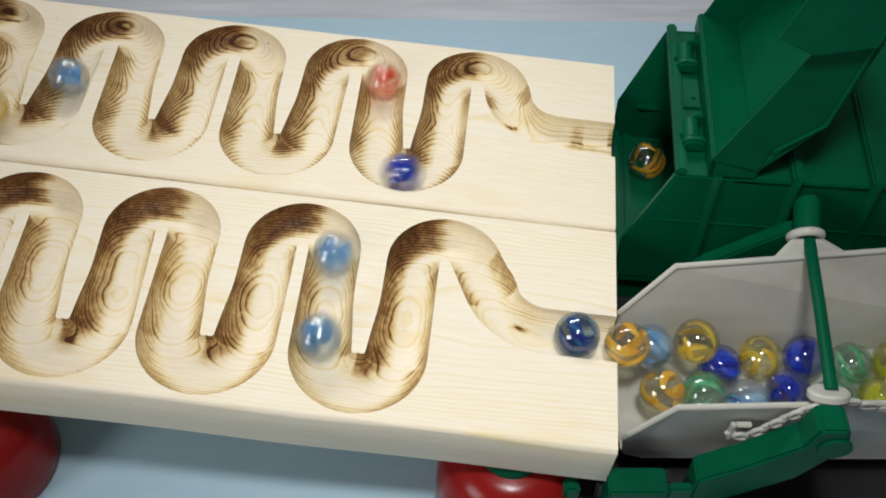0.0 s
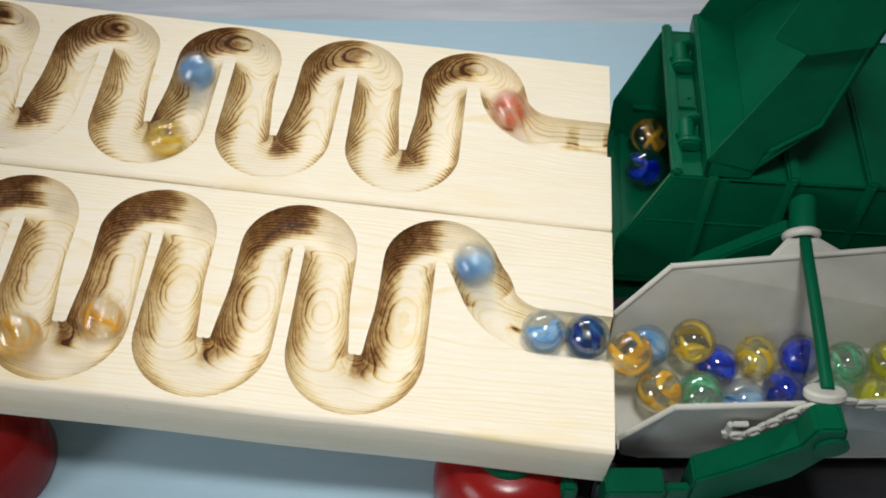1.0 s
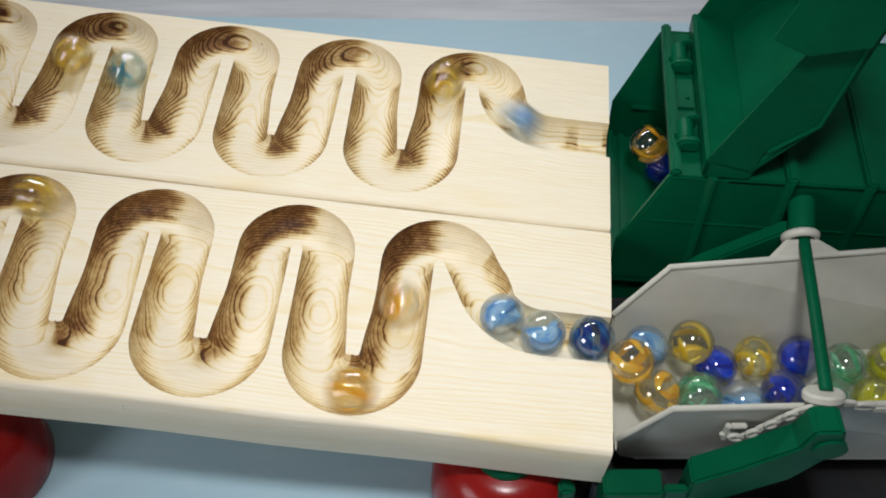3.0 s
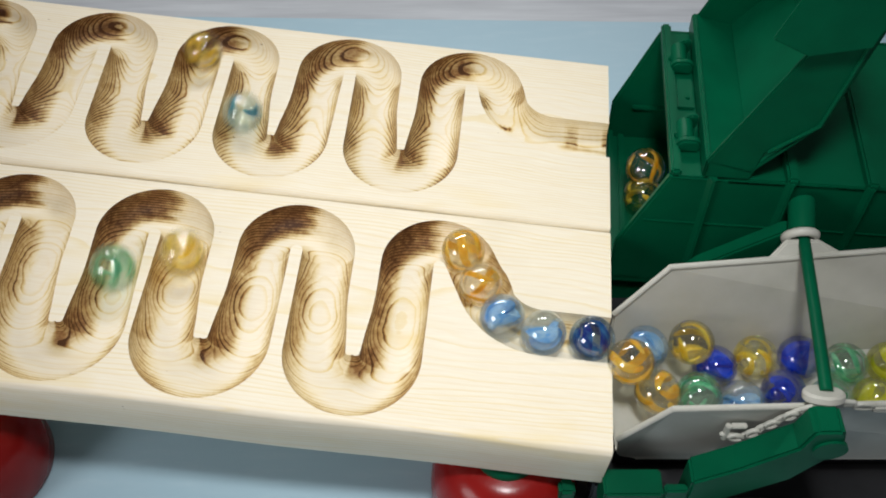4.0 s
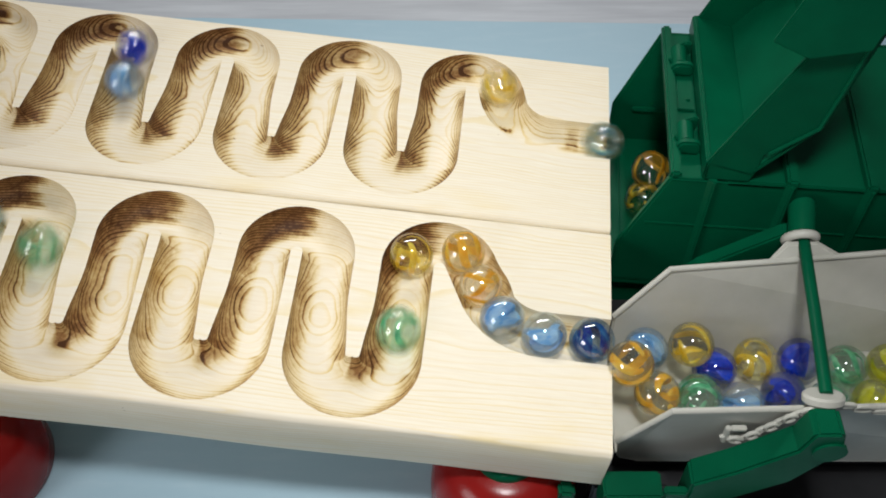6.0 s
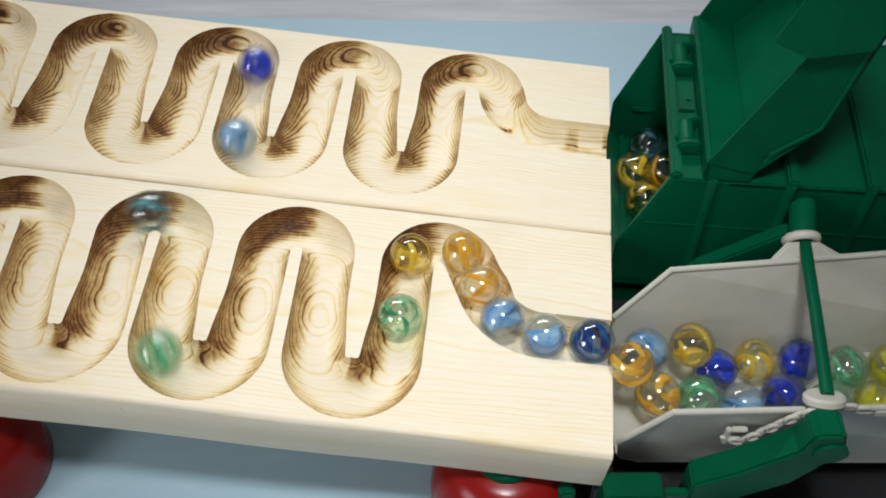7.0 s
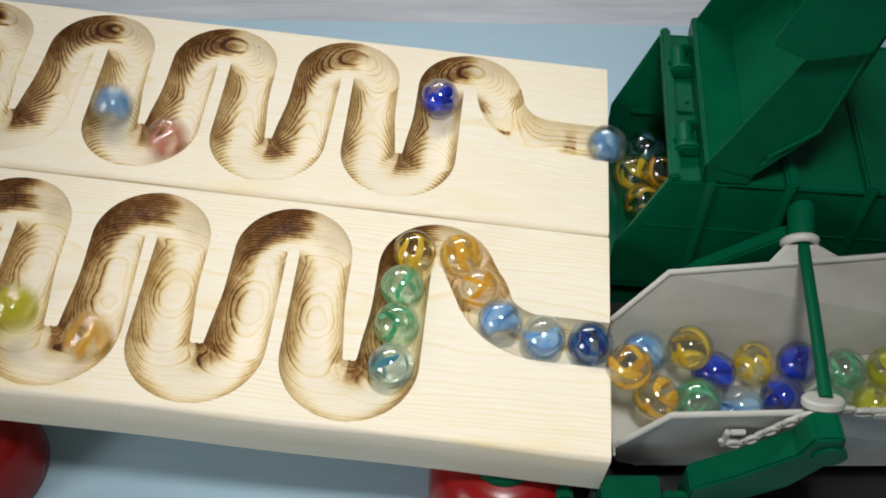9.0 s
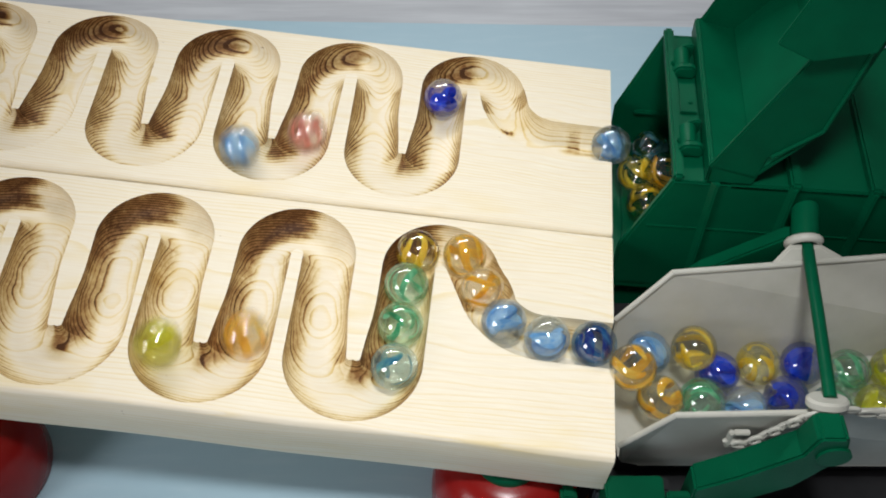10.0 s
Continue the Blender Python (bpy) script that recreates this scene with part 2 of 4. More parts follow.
def turns(tops, bottoms, v_top, r_top, v_bot, r_bot, out):
    """Turning circles (u, v, radius, which) of a groove, with five more turns upstream and the wide bend to the outlet."""
    rows = []
    for k in range(5, 0, -1):
        rows.append((tops[0] - k * 0.0548, v_top, r_top, "top"))
        rows.append((bottoms[0] - k * 0.0548, v_bot, r_bot, "bottom"))
    for a, b in zip(tops, bottoms + [None]):
        rows.append((a, v_top, r_top, "top"))
        if b is not None:
            rows.append((b, v_bot, r_bot, "bottom"))
    rows.append((out[0], out[1] + out[2], out[2], "bottom"))
    return rows


def belt(circles, u_end, step=0.0012):
    """Centre line of a groove: a crossed belt round the turning circles, then straight to the board's end."""
    pts, tags, legs = [], [], []
    for a, b in zip(circles, circles[1:]):
        sign = 1 if a[3] == "top" else -1
        dx, dy = b[0] - a[0], b[1] - a[1]
        ang = math.atan2(dy, dx) + sign * math.acos(min(1, (a[2] + b[2]) / math.hypot(dx, dy)))
        c, s = math.cos(ang), math.sin(ang)
        legs.append(((a[0] + a[2] * c, a[1] + a[2] * s), (b[0] - b[2] * c, b[1] - b[2] * s)))

    def line(p, q, tag):
        k = max(1, int(math.hypot(q[0] - p[0], q[1] - p[1]) / step))
        for j in range(k):
            pts.append((p[0] + (q[0] - p[0]) * j / k, p[1] + (q[1] - p[1]) * j / k))
            tags.append((tag, j / k))

    for i in range(1, len(circles)):
        c = circles[i]
        line(*legs[i - 1], "up" if c[3] == "top" else "down")
        p, q = legs[i - 1][1], legs[i][0] if i < len(circles) - 1 else (c[0], c[1] - c[2])
        a0, a1 = math.atan2(p[1] - c[1], p[0] - c[0]), math.atan2(q[1] - c[1], q[0] - c[0])
        while c[3] == "top" and a1 > a0:
            a1 -= 2 * math.pi
        while c[3] != "top" and a1 < a0:
            a1 += 2 * math.pi
        k = max(2, int(abs(a1 - a0) * c[2] / step))
        for j in range(k):
            a = a0 + (a1 - a0) * j / k
            pts.append((c[0] + c[2] * math.cos(a), c[1] + c[2] * math.sin(a)))
            tags.append((c[3] if i < len(circles) - 1 else "bend", j / k))
    last = circles[-1]
    line((last[0], last[1] - last[2]), (u_end, last[1] - last[2]), "exit")
    pts.append((u_end, last[1] - last[2]))
    tags.append(("exit", 1.0))
    pts = np.array(pts)
    s = np.concatenate([[0], np.cumsum(np.hypot(*np.diff(pts, axis=0).T))])
    return pts, s, tags


LOWER = turns([-.2312, -.1770, -.1220, -.0665], [-.2015, -.1490, -.0940], -.0274, .0124, -.0708, .0150, (-.026, -.0526, .024))
UPPER = turns([-.2260, -.1710, -.1160, -.0615], [-.1970, -.1435, -.0885], .0730, .0128, .0312, .0140, (-.024, .0500, .024))
GROOVE = {"l": belt(LOWER, 0.0), "u": belt(UPPER, 0.0)}


def smooth_step(a, b, x):
    f = min(1, max(0, (x - a) / (b - a)))
    return f * f * (3 - 2 * f)


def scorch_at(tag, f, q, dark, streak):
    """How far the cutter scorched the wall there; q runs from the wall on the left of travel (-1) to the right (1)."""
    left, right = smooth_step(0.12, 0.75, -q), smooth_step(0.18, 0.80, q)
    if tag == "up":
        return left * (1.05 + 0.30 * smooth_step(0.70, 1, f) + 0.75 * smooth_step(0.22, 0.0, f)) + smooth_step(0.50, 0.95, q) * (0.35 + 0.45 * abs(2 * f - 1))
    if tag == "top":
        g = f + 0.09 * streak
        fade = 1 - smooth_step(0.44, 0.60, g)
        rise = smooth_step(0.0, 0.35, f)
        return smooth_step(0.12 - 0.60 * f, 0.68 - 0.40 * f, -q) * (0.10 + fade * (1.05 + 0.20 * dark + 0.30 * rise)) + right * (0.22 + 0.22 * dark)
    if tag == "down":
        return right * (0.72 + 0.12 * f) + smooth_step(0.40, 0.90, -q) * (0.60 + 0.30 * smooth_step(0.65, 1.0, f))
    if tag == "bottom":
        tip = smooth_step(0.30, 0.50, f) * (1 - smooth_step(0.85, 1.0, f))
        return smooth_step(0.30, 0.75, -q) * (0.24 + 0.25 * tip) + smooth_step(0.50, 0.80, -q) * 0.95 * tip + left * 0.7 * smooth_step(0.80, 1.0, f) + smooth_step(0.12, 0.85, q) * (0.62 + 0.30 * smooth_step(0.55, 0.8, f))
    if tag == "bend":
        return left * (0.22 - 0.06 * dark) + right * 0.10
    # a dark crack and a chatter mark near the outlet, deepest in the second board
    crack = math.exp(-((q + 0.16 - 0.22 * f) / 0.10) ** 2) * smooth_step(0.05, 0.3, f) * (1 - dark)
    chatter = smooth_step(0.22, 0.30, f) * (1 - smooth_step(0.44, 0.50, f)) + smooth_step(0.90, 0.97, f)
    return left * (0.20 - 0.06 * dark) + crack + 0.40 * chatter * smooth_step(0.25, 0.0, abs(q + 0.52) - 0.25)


def routed_board(name, label, groove, v0, v1, material, dark, knot):
    """A plank with a round-bottomed groove routed from end to end; long edges are rounded over."""
    pts, s, tags = groove
    u0 = float(pts[0][0])
    n = len(pts)
    d = np.gradient(pts, axis=0)
    d /= np.hypot(d[:, 0], d[:, 1])[:, None]
    nor = np.stack([-d[:, 1], d[:, 0]], axis=1)          # to the left of travel
    # the cutter bites a little wider on the inside of the lower turns
    bite = np.zeros(n)
    for i in range(n):
        tag, f = tags[i]
        if tag == "bottom":
            bite[i] = 0.0022 + 0.0022 * math.sin(math.pi * f)
        elif tag == "down":
            bite[i] = 0.0022 * smooth_step(0.40, 1.0, f)
        elif tag == "up":
            bite[i] = 0.0022 * smooth_step(0.60, 0.0, f)
    bite = np.convolve(np.pad(bite, 4, mode="edge"), np.ones(9) / 9, mode="valid")
    left, right = pts + nor * (HALF + bite)[:, None], pts - nor * HALF
    seg = 22
    verts, faces, burn, cut = [], [], [], []
    for i in range(n):
        ease = 0.0005 * math.sin(s[i] * 75) + 0.0003 * math.sin(s[i] * 210)
        for k in range(seg + 1):
            a = math.pi * (k / seg - 0.5)
            q = math.sin(a)
            z = -(DEPTH + (ease if 0 < k < seg else 0)) * math.cos(a) ** 0.78 if 0 < k < seg else 0.0
            p = pts[i] - nor[i] * (HALF + (bite[i] if q < 0 else 0)) * q
            verts.append((p[0], p[1], z))
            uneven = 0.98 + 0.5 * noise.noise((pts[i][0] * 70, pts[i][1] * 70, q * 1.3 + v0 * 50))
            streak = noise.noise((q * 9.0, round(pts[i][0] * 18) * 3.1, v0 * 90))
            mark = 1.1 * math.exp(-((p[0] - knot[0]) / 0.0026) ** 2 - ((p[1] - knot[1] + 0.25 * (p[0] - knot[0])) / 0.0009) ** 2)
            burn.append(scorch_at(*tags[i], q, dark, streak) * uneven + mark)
            cut.append(1.0)
    for i in range(n - 1):
        for k in range(seg):
            a = i * (seg + 1) + k
            faces.append((a, a + 1, a + seg + 2, a + seg + 1))
    smooth_faces = len(faces)

    def ring(points):
        base = len(verts)
        for p in points:
            verts.append(p)
            burn.append(0.0)
            cut.append(0.0)
        return list(range(base, base + len(points)))

    r = 0.0021
    u1 = 0.0
    # planed top: one face either side of the groove
    faces.append(tuple(ring([(*p, 0.0) for p in left] + [(u1, v1 - r, 0.0), (u0, v1 - r, 0.0)])))
    faces.append(tuple(ring([(*p, 0.0) for p in right] + [(u1, v0 + r, 0.0), (u0, v0 + r, 0.0)])))
    # rounded long edges, sides and underside, as one strip round the section
    section = [(v0 + r - r * math.sin(a), -r + r * math.cos(a)) for a in [math.pi / 2 * k / 6 for k in range(7)]]
    section += [(v0, -THICK + 0.001), (v0 + 0.001, -THICK), (v1 - 0.001, -THICK), (v1, -THICK + 0.001)]
    section += [(v1 - r + r * math.cos(a), -r + r * math.sin(a)) for a in [math.pi / 2 * k / 6 for k in range(7)]]
    steps = 40
    rows = []
    for j in range(steps + 1):
        u = u0 + (u1 - u0) * j / steps
        rows.append(ring([(u, v + (0.00025 * math.sin(u * 60 + v * 900) if z < -0.0015 else 0), z) for v, z in section]))
    for a, b in zip(rows, rows[1:]):
        for k in range(len(section) - 1):
            faces.append((a[k], b[k], b[k + 1], a[k + 1]))
    # sawn ends with the groove's section cut out
    for u, i in ((u1, n - 1), (u0, 0)):
        notch = [verts[i * (seg + 1) + k] for k in range(seg + 1)]
        faces.append(tuple(ring([(u, v, z) for v, z in section] + [(u, p[1], p[2]) for p in notch])))
    mesh = bpy.data.meshes.new(name)
    mesh.from_pydata(verts, [], faces)
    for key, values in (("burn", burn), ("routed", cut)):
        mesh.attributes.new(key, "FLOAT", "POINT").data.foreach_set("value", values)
    mesh.materials.append(material)
    for p in mesh.polygons:
        p.use_smooth = p.index < smooth_faces or len(p.vertices) == 4
    bm = bmesh.new()
    bm.from_mesh(mesh)
    bmesh.ops.recalc_face_normals(bm, faces=bm.faces)
    bm.to_mesh(mesh)
    bm.free()
    ob = new(name, mesh)
    ob.matrix_world = BOARD
    return tagged(ob, label, "marble run", "routed boards")


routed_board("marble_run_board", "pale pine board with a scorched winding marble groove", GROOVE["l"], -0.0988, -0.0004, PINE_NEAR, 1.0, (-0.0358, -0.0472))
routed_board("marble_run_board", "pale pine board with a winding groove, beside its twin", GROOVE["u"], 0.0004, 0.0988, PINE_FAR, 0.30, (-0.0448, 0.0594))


# ------------------------------------------------------------------ supports under the boards
def round_stand(x, y, top):
    root = thing("round_stand", "glossy red dome foot with a green post under the board", "stand", "stands under the boards", (x, y, 0))
    h = min(0.038, top - 0.0060)
    part("foot", lathe([(0.0, 0.0), (0.0272, 0.0), (0.0282, 0.002), (0.0285, 0.30 * h), (0.0281, 0.50 * h), (0.0268, 0.68 * h), (0.0242, 0.83 * h), (0.0200, 0.94 * h), (0.0150, h), (0.0, h + 0.0002)], 64), RED, root, "glossy red dome foot", True)
    part("post", lathe([(0.0125, h), (0.0125, h + 0.0030), (0.0118, h + 0.0040), (0.0100, h + 0.0045), (0.0100, top - 0.0006), (0.0, top - 0.0006)], 40), GREEN, root, "green plastic post", True)
    return root


def underside(x, y):
    p = BOARD @ Vector((0, 0, -THICK))
    nrm = BOARD.to_3x3() @ Vector((0, 0, 1))
    return p.z - (nrm.x * (x - p.x) + nrm.y * (y - p.y)) / nrm.z


for x, y in ((-0.0435, -0.083), (-0.2545, -0.071)):
    round_stand(x, y, underside(x, y) - 0.0006)


# ------------------------------------------------------------------ white tipper toy
def white_tipper():
    root = thing("toy_tipper", "off-white toy tipper bed on a green frame, holding marbles", "toy truck")
    x1 = 0.18
    floor_z, rim_z = 0.0380, 0.0862
    # floor, then each flared side with its raked front end
    part("bed_floor", prism([(-0.003, -0.0835, floor_z), (x1, -0.0835, floor_z), (x1, -0.0350, floor_z), (-0.003, -0.0442, floor_z)], (0, 0, -0.0018)), WHITE, root)
    far = [(-0.003, -0.0445, floor_z - 0.001), (x1, -0.0353, floor_z - 0.001), (x1, -0.0186, rim_z), (0.0157, -0.0346, rim_z), (-0.0024, -0.0392, 0.0625)]
    part("far_side", prism(far, (0, 0.0018, 0.0004), 0.0007), WHITE, root)
    near = [(-0.0023, -0.0828, 0.0355), (0.0056, -0.0828, 0.0325), (x1, -0.0828, 0.0325), (x1, -0.0868, rim_z), (0.0086, -0.0915, rim_z), (-0.0058, -0.0885, 0.0585)]
    part("near_side", prism(near, (0, -0.0018, 0.0002), 0.0007), WHITE, root)
    part("rim", tube([(-0.0024, -0.0390, 0.0625), (0.0157, -0.0344, rim_z), (0.0525, -0.0310, rim_z), (x1, -0.0184, rim_z)], 0.0011, 10), WHITE, root)
    part("rim", tube([(-0.0058, -0.0895, 0.0585), (0.0086, -0.0927, rim_z), (0.0517, -0.0916, rim_z), (x1, -0.0878, rim_z)], 0.0011, 10), WHITE, root)
    part("bottom_edge", tube([(0.0050, -0.0838, 0.0328), (0.06, -0.0838, 0.0326), (x1, -0.0838, 0.0326)], 0.0007, 8), WHITE, root)
    part("lower_skirt", prism([(0.0100, -0.0815, 0.0322), (x1, -0.0815, 0.0322), (x1, -0.0765, 0.0175), (0.030, -0.0765, 0.0175)], (0, 0.002, 0), 0.0006), WHITE, root)
    # eyelets and their webs
    def loop(x, y, z, r, thick, lean):
        ring = [(r * math.cos(a), r * math.sin(a), 0) for a in [2 * math.pi * k / 28 for k in range(28)]]
        ob = part("eyelet", tube(ring, thick, 12, True), WHITE, root, "white loop round the rod", True)
        ob.matrix_local = pose(x, y, z, 90 + lean, 0, 0)

    loop(0.0645, -0.0228, 0.0895, 0.0054, 0.0017, 19)
    part("eyelet_web", prism([(0.0515, -0.0320, rim_z - 0.001), (0.0810, -0.0294, rim_z - 0.001), (0.0695, -0.0258, 0.0905), (0.0585, -0.0266, 0.0905)], (0, 0.0022, 0), 0.0005), WHITE, root)
    cap = part("cap", lathe([(0.0, 0.0), (0.0060, 0.0), (0.0068, 0.0008), (0.0068, 0.0026), (0.0060, 0.0034), (0.0, 0.0035)], 36), WHITE, root, "white cap over the rod's end", True)
    cap.matrix_local = pose(0.0574, -0.0912, 0.0890, -40, 0, 0)
    # rod across the bed and the green posts and arms
    part("cross_rod", tube([(0.0655, -0.0225, 0.0900), (0.0622, -0.055, 0.0905), (0.0582, -0.0895, 0.0915)], 0.0022, 18), GREEN, root, "green plastic rod across the bed", True)
    part("rod_end", tube([(0.0650, -0.0226, 0.0895), (0.0650, -0.0222, 0.0895), (0.0666, -0.0105, 0.0935), (0.0666, -0.0102, 0.0935)], 0.0049, 28), GREEN, root, "", True)
    part("rear_arm", prism([(0.0320, -0.0130, 0.0660), (0.0600, -0.0130, 0.0870), (0.0700, -0.0130, 0.0890), (0.0700, -0.0130, 0.0500), (0.0200, -0.0130, 0.0500)], (0, -0.006, 0), 0.0008), GREEN, root)
    arm = [(0.0185, 0.0572), (0.0315, 0.0668), (0.0480, 0.0825), (0.0503, 0.0925), (0.0515, 0.0940), (0.0595, 0.0940), (0.0606, 0.0925), (0.0630, 0.0815), (0.0600, 0.0765), (0.0514, 0.0601), (0.0337, 0.0456), (0.0185, 0.0355)]
    part("arm", prism([(x, -0.0955, z) for x, z in arm], (0, -0.0102, 0), 0.0009), GREEN, root, "green plastic lifting arm")
    part("arm_boss", tube([(0.0580, -0.1050, 0.0830), (0.0580, -0.1054, 0.0830), (0.0580, -0.1064, 0.0830), (0.0580, -0.1066, 0.0830)], 0.0056, 28), GREEN, root, "", True)
    part("frame_rail", block(-0.0105, 0.0104, -0.1057, -0.0955, 0.0300, 0.0478, 0.0008), GREEN, root)
    part("frame_rail", block(0.0104, 0.0185, -0.1057, -0.1025, 0.0345, 0.0505, 0.0006), GREEN, root)
    # This rail is coloured black to carry the shade below the bed.
    part("frame_rail", block(-0.012, 0.016, -0.0950, -0.0890, 0.0178, 0.0330, 0.0008), BLACK, root)
    part("frame_post", block(-0.0250, -0.0190, -0.1000, -0.0940, 0.006, 0.0370, 0.0012), GREEN, root)
    for x in (0.020, 0.110):
        part("bed_mount", block(x, x + 0.030, -0.072, -0.046, 0.0278, 0.0364, 0.0008), BLACK, root, "black block under the bed")
    # Added dark plate hides the sheet and stands in for deep shade here.
    part("shade_plate", block(-0.018, x1, -0.0985, -0.0780, 0.004, 0.0180, 0.0015), BLACK, root, "added dark plate in place of the shade below the bed")
    part("dark_base", block(-0.018, x1, -0.0780, -0.020, 0.012, 0.0280, 0.002), BLACK, root, "black plastic base of the tipper")
    for x in (0.045, 0.145):
        for y in (-0.108, -0.016):
            wheel = part("wheel", lathe([(0.0, 0.0), (0.017, 0.0), (0.019, 0.002), (0.019, 0.012), (0.017, 0.014), (0.0, 0.014)], 40), BLACK, root, "black toy wheel", True)
            wheel.matrix_local = pose(x, y + 0.007, 0.019, 90, 0, 0)
    # Added block blacks out the shaded gap between board end and bed.
    part("dark_base", block(-0.018, 0.030, -0.0200, -0.0065, 0.012, 0.0280, 0.001), BLACK, root)
    # moulded chain hanging on the near side
    hang = ((0.0300, 0.0700), (0.0345, 0.0688), (0.0392, 0.0742), (0.0435, 0.0798), (0.0477, 0.0850), (0.0520, 0.0888))
    for k in range(10):
        f = k / 9 * 5
        i = min(4, int(f))
        (xa, za), (xb, zb) = hang[i], hang[i + 1]
        cx, cz = xa + (xb - xa) * (f - i), za + (zb - za) * (f - i)
        slant = math.atan2(zb - za, xb - xa)
        wide, tall = (0.0024, 0.0016) if k % 2 else (0.0025, 0.0008)
        link = [(cx + wide * math.cos(a) * math.cos(slant) - tall * math.sin(a) * math.sin(slant), -0.0938 - 0.0005 * (k % 2), cz + wide * math.cos(a) * math.sin(slant) + tall * math.sin(a) * math.cos(slant)) for a in [2 * math.pi * j / 14 for j in range(14)]]
        part("chain_link", tube(link, 0.0008, 8, True), WHITE, root, "", True)
    part("chain_anchor", block(0.0280, 0.0298, -0.0945, -0.0925, 0.0670, 0.0765, 0.0004), WHITE, root)
    part("chain_anchor", block(0.0298, 0.0350, -0.0945, -0.0925, 0.0752, 0.0766, 0.0003), WHITE, root)
    for k in range(8):
        f = k / 7
        cx, cz = 0.0645 + 0.048 * f, 0.0885 - 0.0070 * math.sin(f * 2.2)
        tall = 0.0015 if k % 2 else 0.0008
        ring = [(cx + 0.0034 * math.cos(a), -0.0918, cz + tall * math.sin(a)) for a in [2 * math.pi * j / 14 for j in range(14)]]
        part("chain_link", tube(ring, 0.0008, 8, True), WHITE, root, "", True)
    return root


# ------------------------------------------------------------------ green container toy
def green_container():
    root = thing("toy_container", "dark green plastic toy container with its hatch open", "toy truck")
    root.matrix_world = pose(0.0000, 0.0022, 0, 0, 0, -5.0)      # stands a little askew to the boards
    x1, ya, yb, zt = 0.26, -0.003, 0.0808, 0.1000
    side = [(0.0030, 0.0320), (0.0030, 0.0580), (0.0180, zt), (x1, zt), (x1, 0.0320)]
    part("near_side", prism([(x, ya, z) for x, z in side], (0, 0.0034, 0), 0.0009), GREEN, root)
    part("far_side", prism([(x, yb, z) for x, z in side], (0, -0.0026, 0), 0.0008), GREEN, root)
    part("floor_panel", prism([(0.0002, ya, 0.0370), (x1, ya, 0.0370), (x1, yb, 0.0370), (0.0002, yb, 0.0370)], (0, 0, -0.0025), 0.0004), GREEN, root)
    part("sill", prism([(0.003, ya + 0.002, 0.0370), (0.003, yb - 0.002, 0.0370), (0.003, yb - 0.002, 0.0410), (0.003, ya + 0.002, 0.0410)], (0.0025, 0, 0), 0.0005), GREEN, root)
    part("inner_step", block(0.008, 0.0110, ya + 0.002, yb - 0.002, 0.0370, 0.0390, 0.0005), GREEN, root)
    part("inner_step", block(0.011, 0.0740, 0.0220, 0.0236, 0.0370, 0.0380, 0.0004), GREEN, root)
    part("inner_ledge", block(0.012, 0.0740, yb - 0.0042, yb - 0.0018, 0.0560, 0.0580, 0.0005), GREEN, root)
    part("back_wall", block(0.075, 0.0775, ya + 0.002, yb - 0.002, 0.0372, 0.0975, 0.0004), GREEN, root)
    part("base_skirt", block(0.0040, x1, ya + 0.003, yb - 0.003, 0.000, 0.0345, 0.001), GREEN, root)
    # header bar with hinge knuckles
    part("header_bar", block(0.0180, 0.0390, ya, yb, zt - 0.0024, zt - 0.0002, 0.0006), GREEN, root)
    part("header_lip", block(0.0178, 0.0218, ya, yb + 0.0004, zt, zt + 0.0032, 0.0009), GREEN, root)
    for y in (0.0095, 0.0530):
        knuckle = part("hinge_knuckle", lathe([(0.0, 0.0), (0.0032, 0.0), (0.0032, 0.0095), (0.0, 0.0095)], 28), GREEN, root, "", True)
        knuckle.matrix_local = pose(0.0240, y + 0.0130, zt + 0.0026, 90, 0, 0)
        cap = [(0.0235 + 0.0034 * math.cos(a), zt + 0.0028 + 0.0034 * math.sin(a)) for a in [radians(190 - 20 * k) for k in range(6)]]
        cap += [(0.0265 + 0.0030 * math.cos(a), zt + 0.0032 + 0.0030 * math.sin(a)) for a in [radians(90 - 20 * k) for k in range(6)]]
        part("hinge_flange", prism([(0.0202, y, zt)] + [(x, y, z) for x, z in cap] + [(0.0293, y, zt)], (0, 0.0036, 0), 0.0009), GREEN, root)
        part("hinge_flange", prism([(0.0225, y + 0.0132, zt), (0.0290, y + 0.0132, zt), (0.0290, y + 0.0132, zt + 0.0062), (0.0265, y + 0.0132, zt + 0.0066), (0.0235, y + 0.0132, zt + 0.0045)], (0, 0.0022, 0), 0.0006), GREEN, root)
        part("clip", prism([(0.0195, y + 0.0045, zt + 0.0034), (0.0230, y + 0.0030, zt + 0.0010), (0.0230, y + 0.0075, zt + 0.0010), (0.0195, y + 0.0060, zt + 0.0034)], (0, 0, 0.0014), 0.0003), GREEN, root)
    part("bar_panel", block(0.0222, 0.0290, 0.0330, 0.0505, zt, zt + 0.0010, 0.0004), GREEN, root)
    part("stud", lathe([(0.0, 0.0), (0.0009, 0.0), (0.0007, 0.0008), (0.0, 0.0009)], 12, (0.0265, 0.0385, zt + 0.0010)), GREEN, root, "", True)
    # roof with its ribs, set a little below the header
    part("roof", prism([(0.0390, ya, zt - 0.0004), (x1, ya, zt - 0.0004), (x1, yb, zt - 0.0004), (0.0390, yb, zt - 0.0004)], (0, 0, -0.0022), 0.0005), GREEN, root)
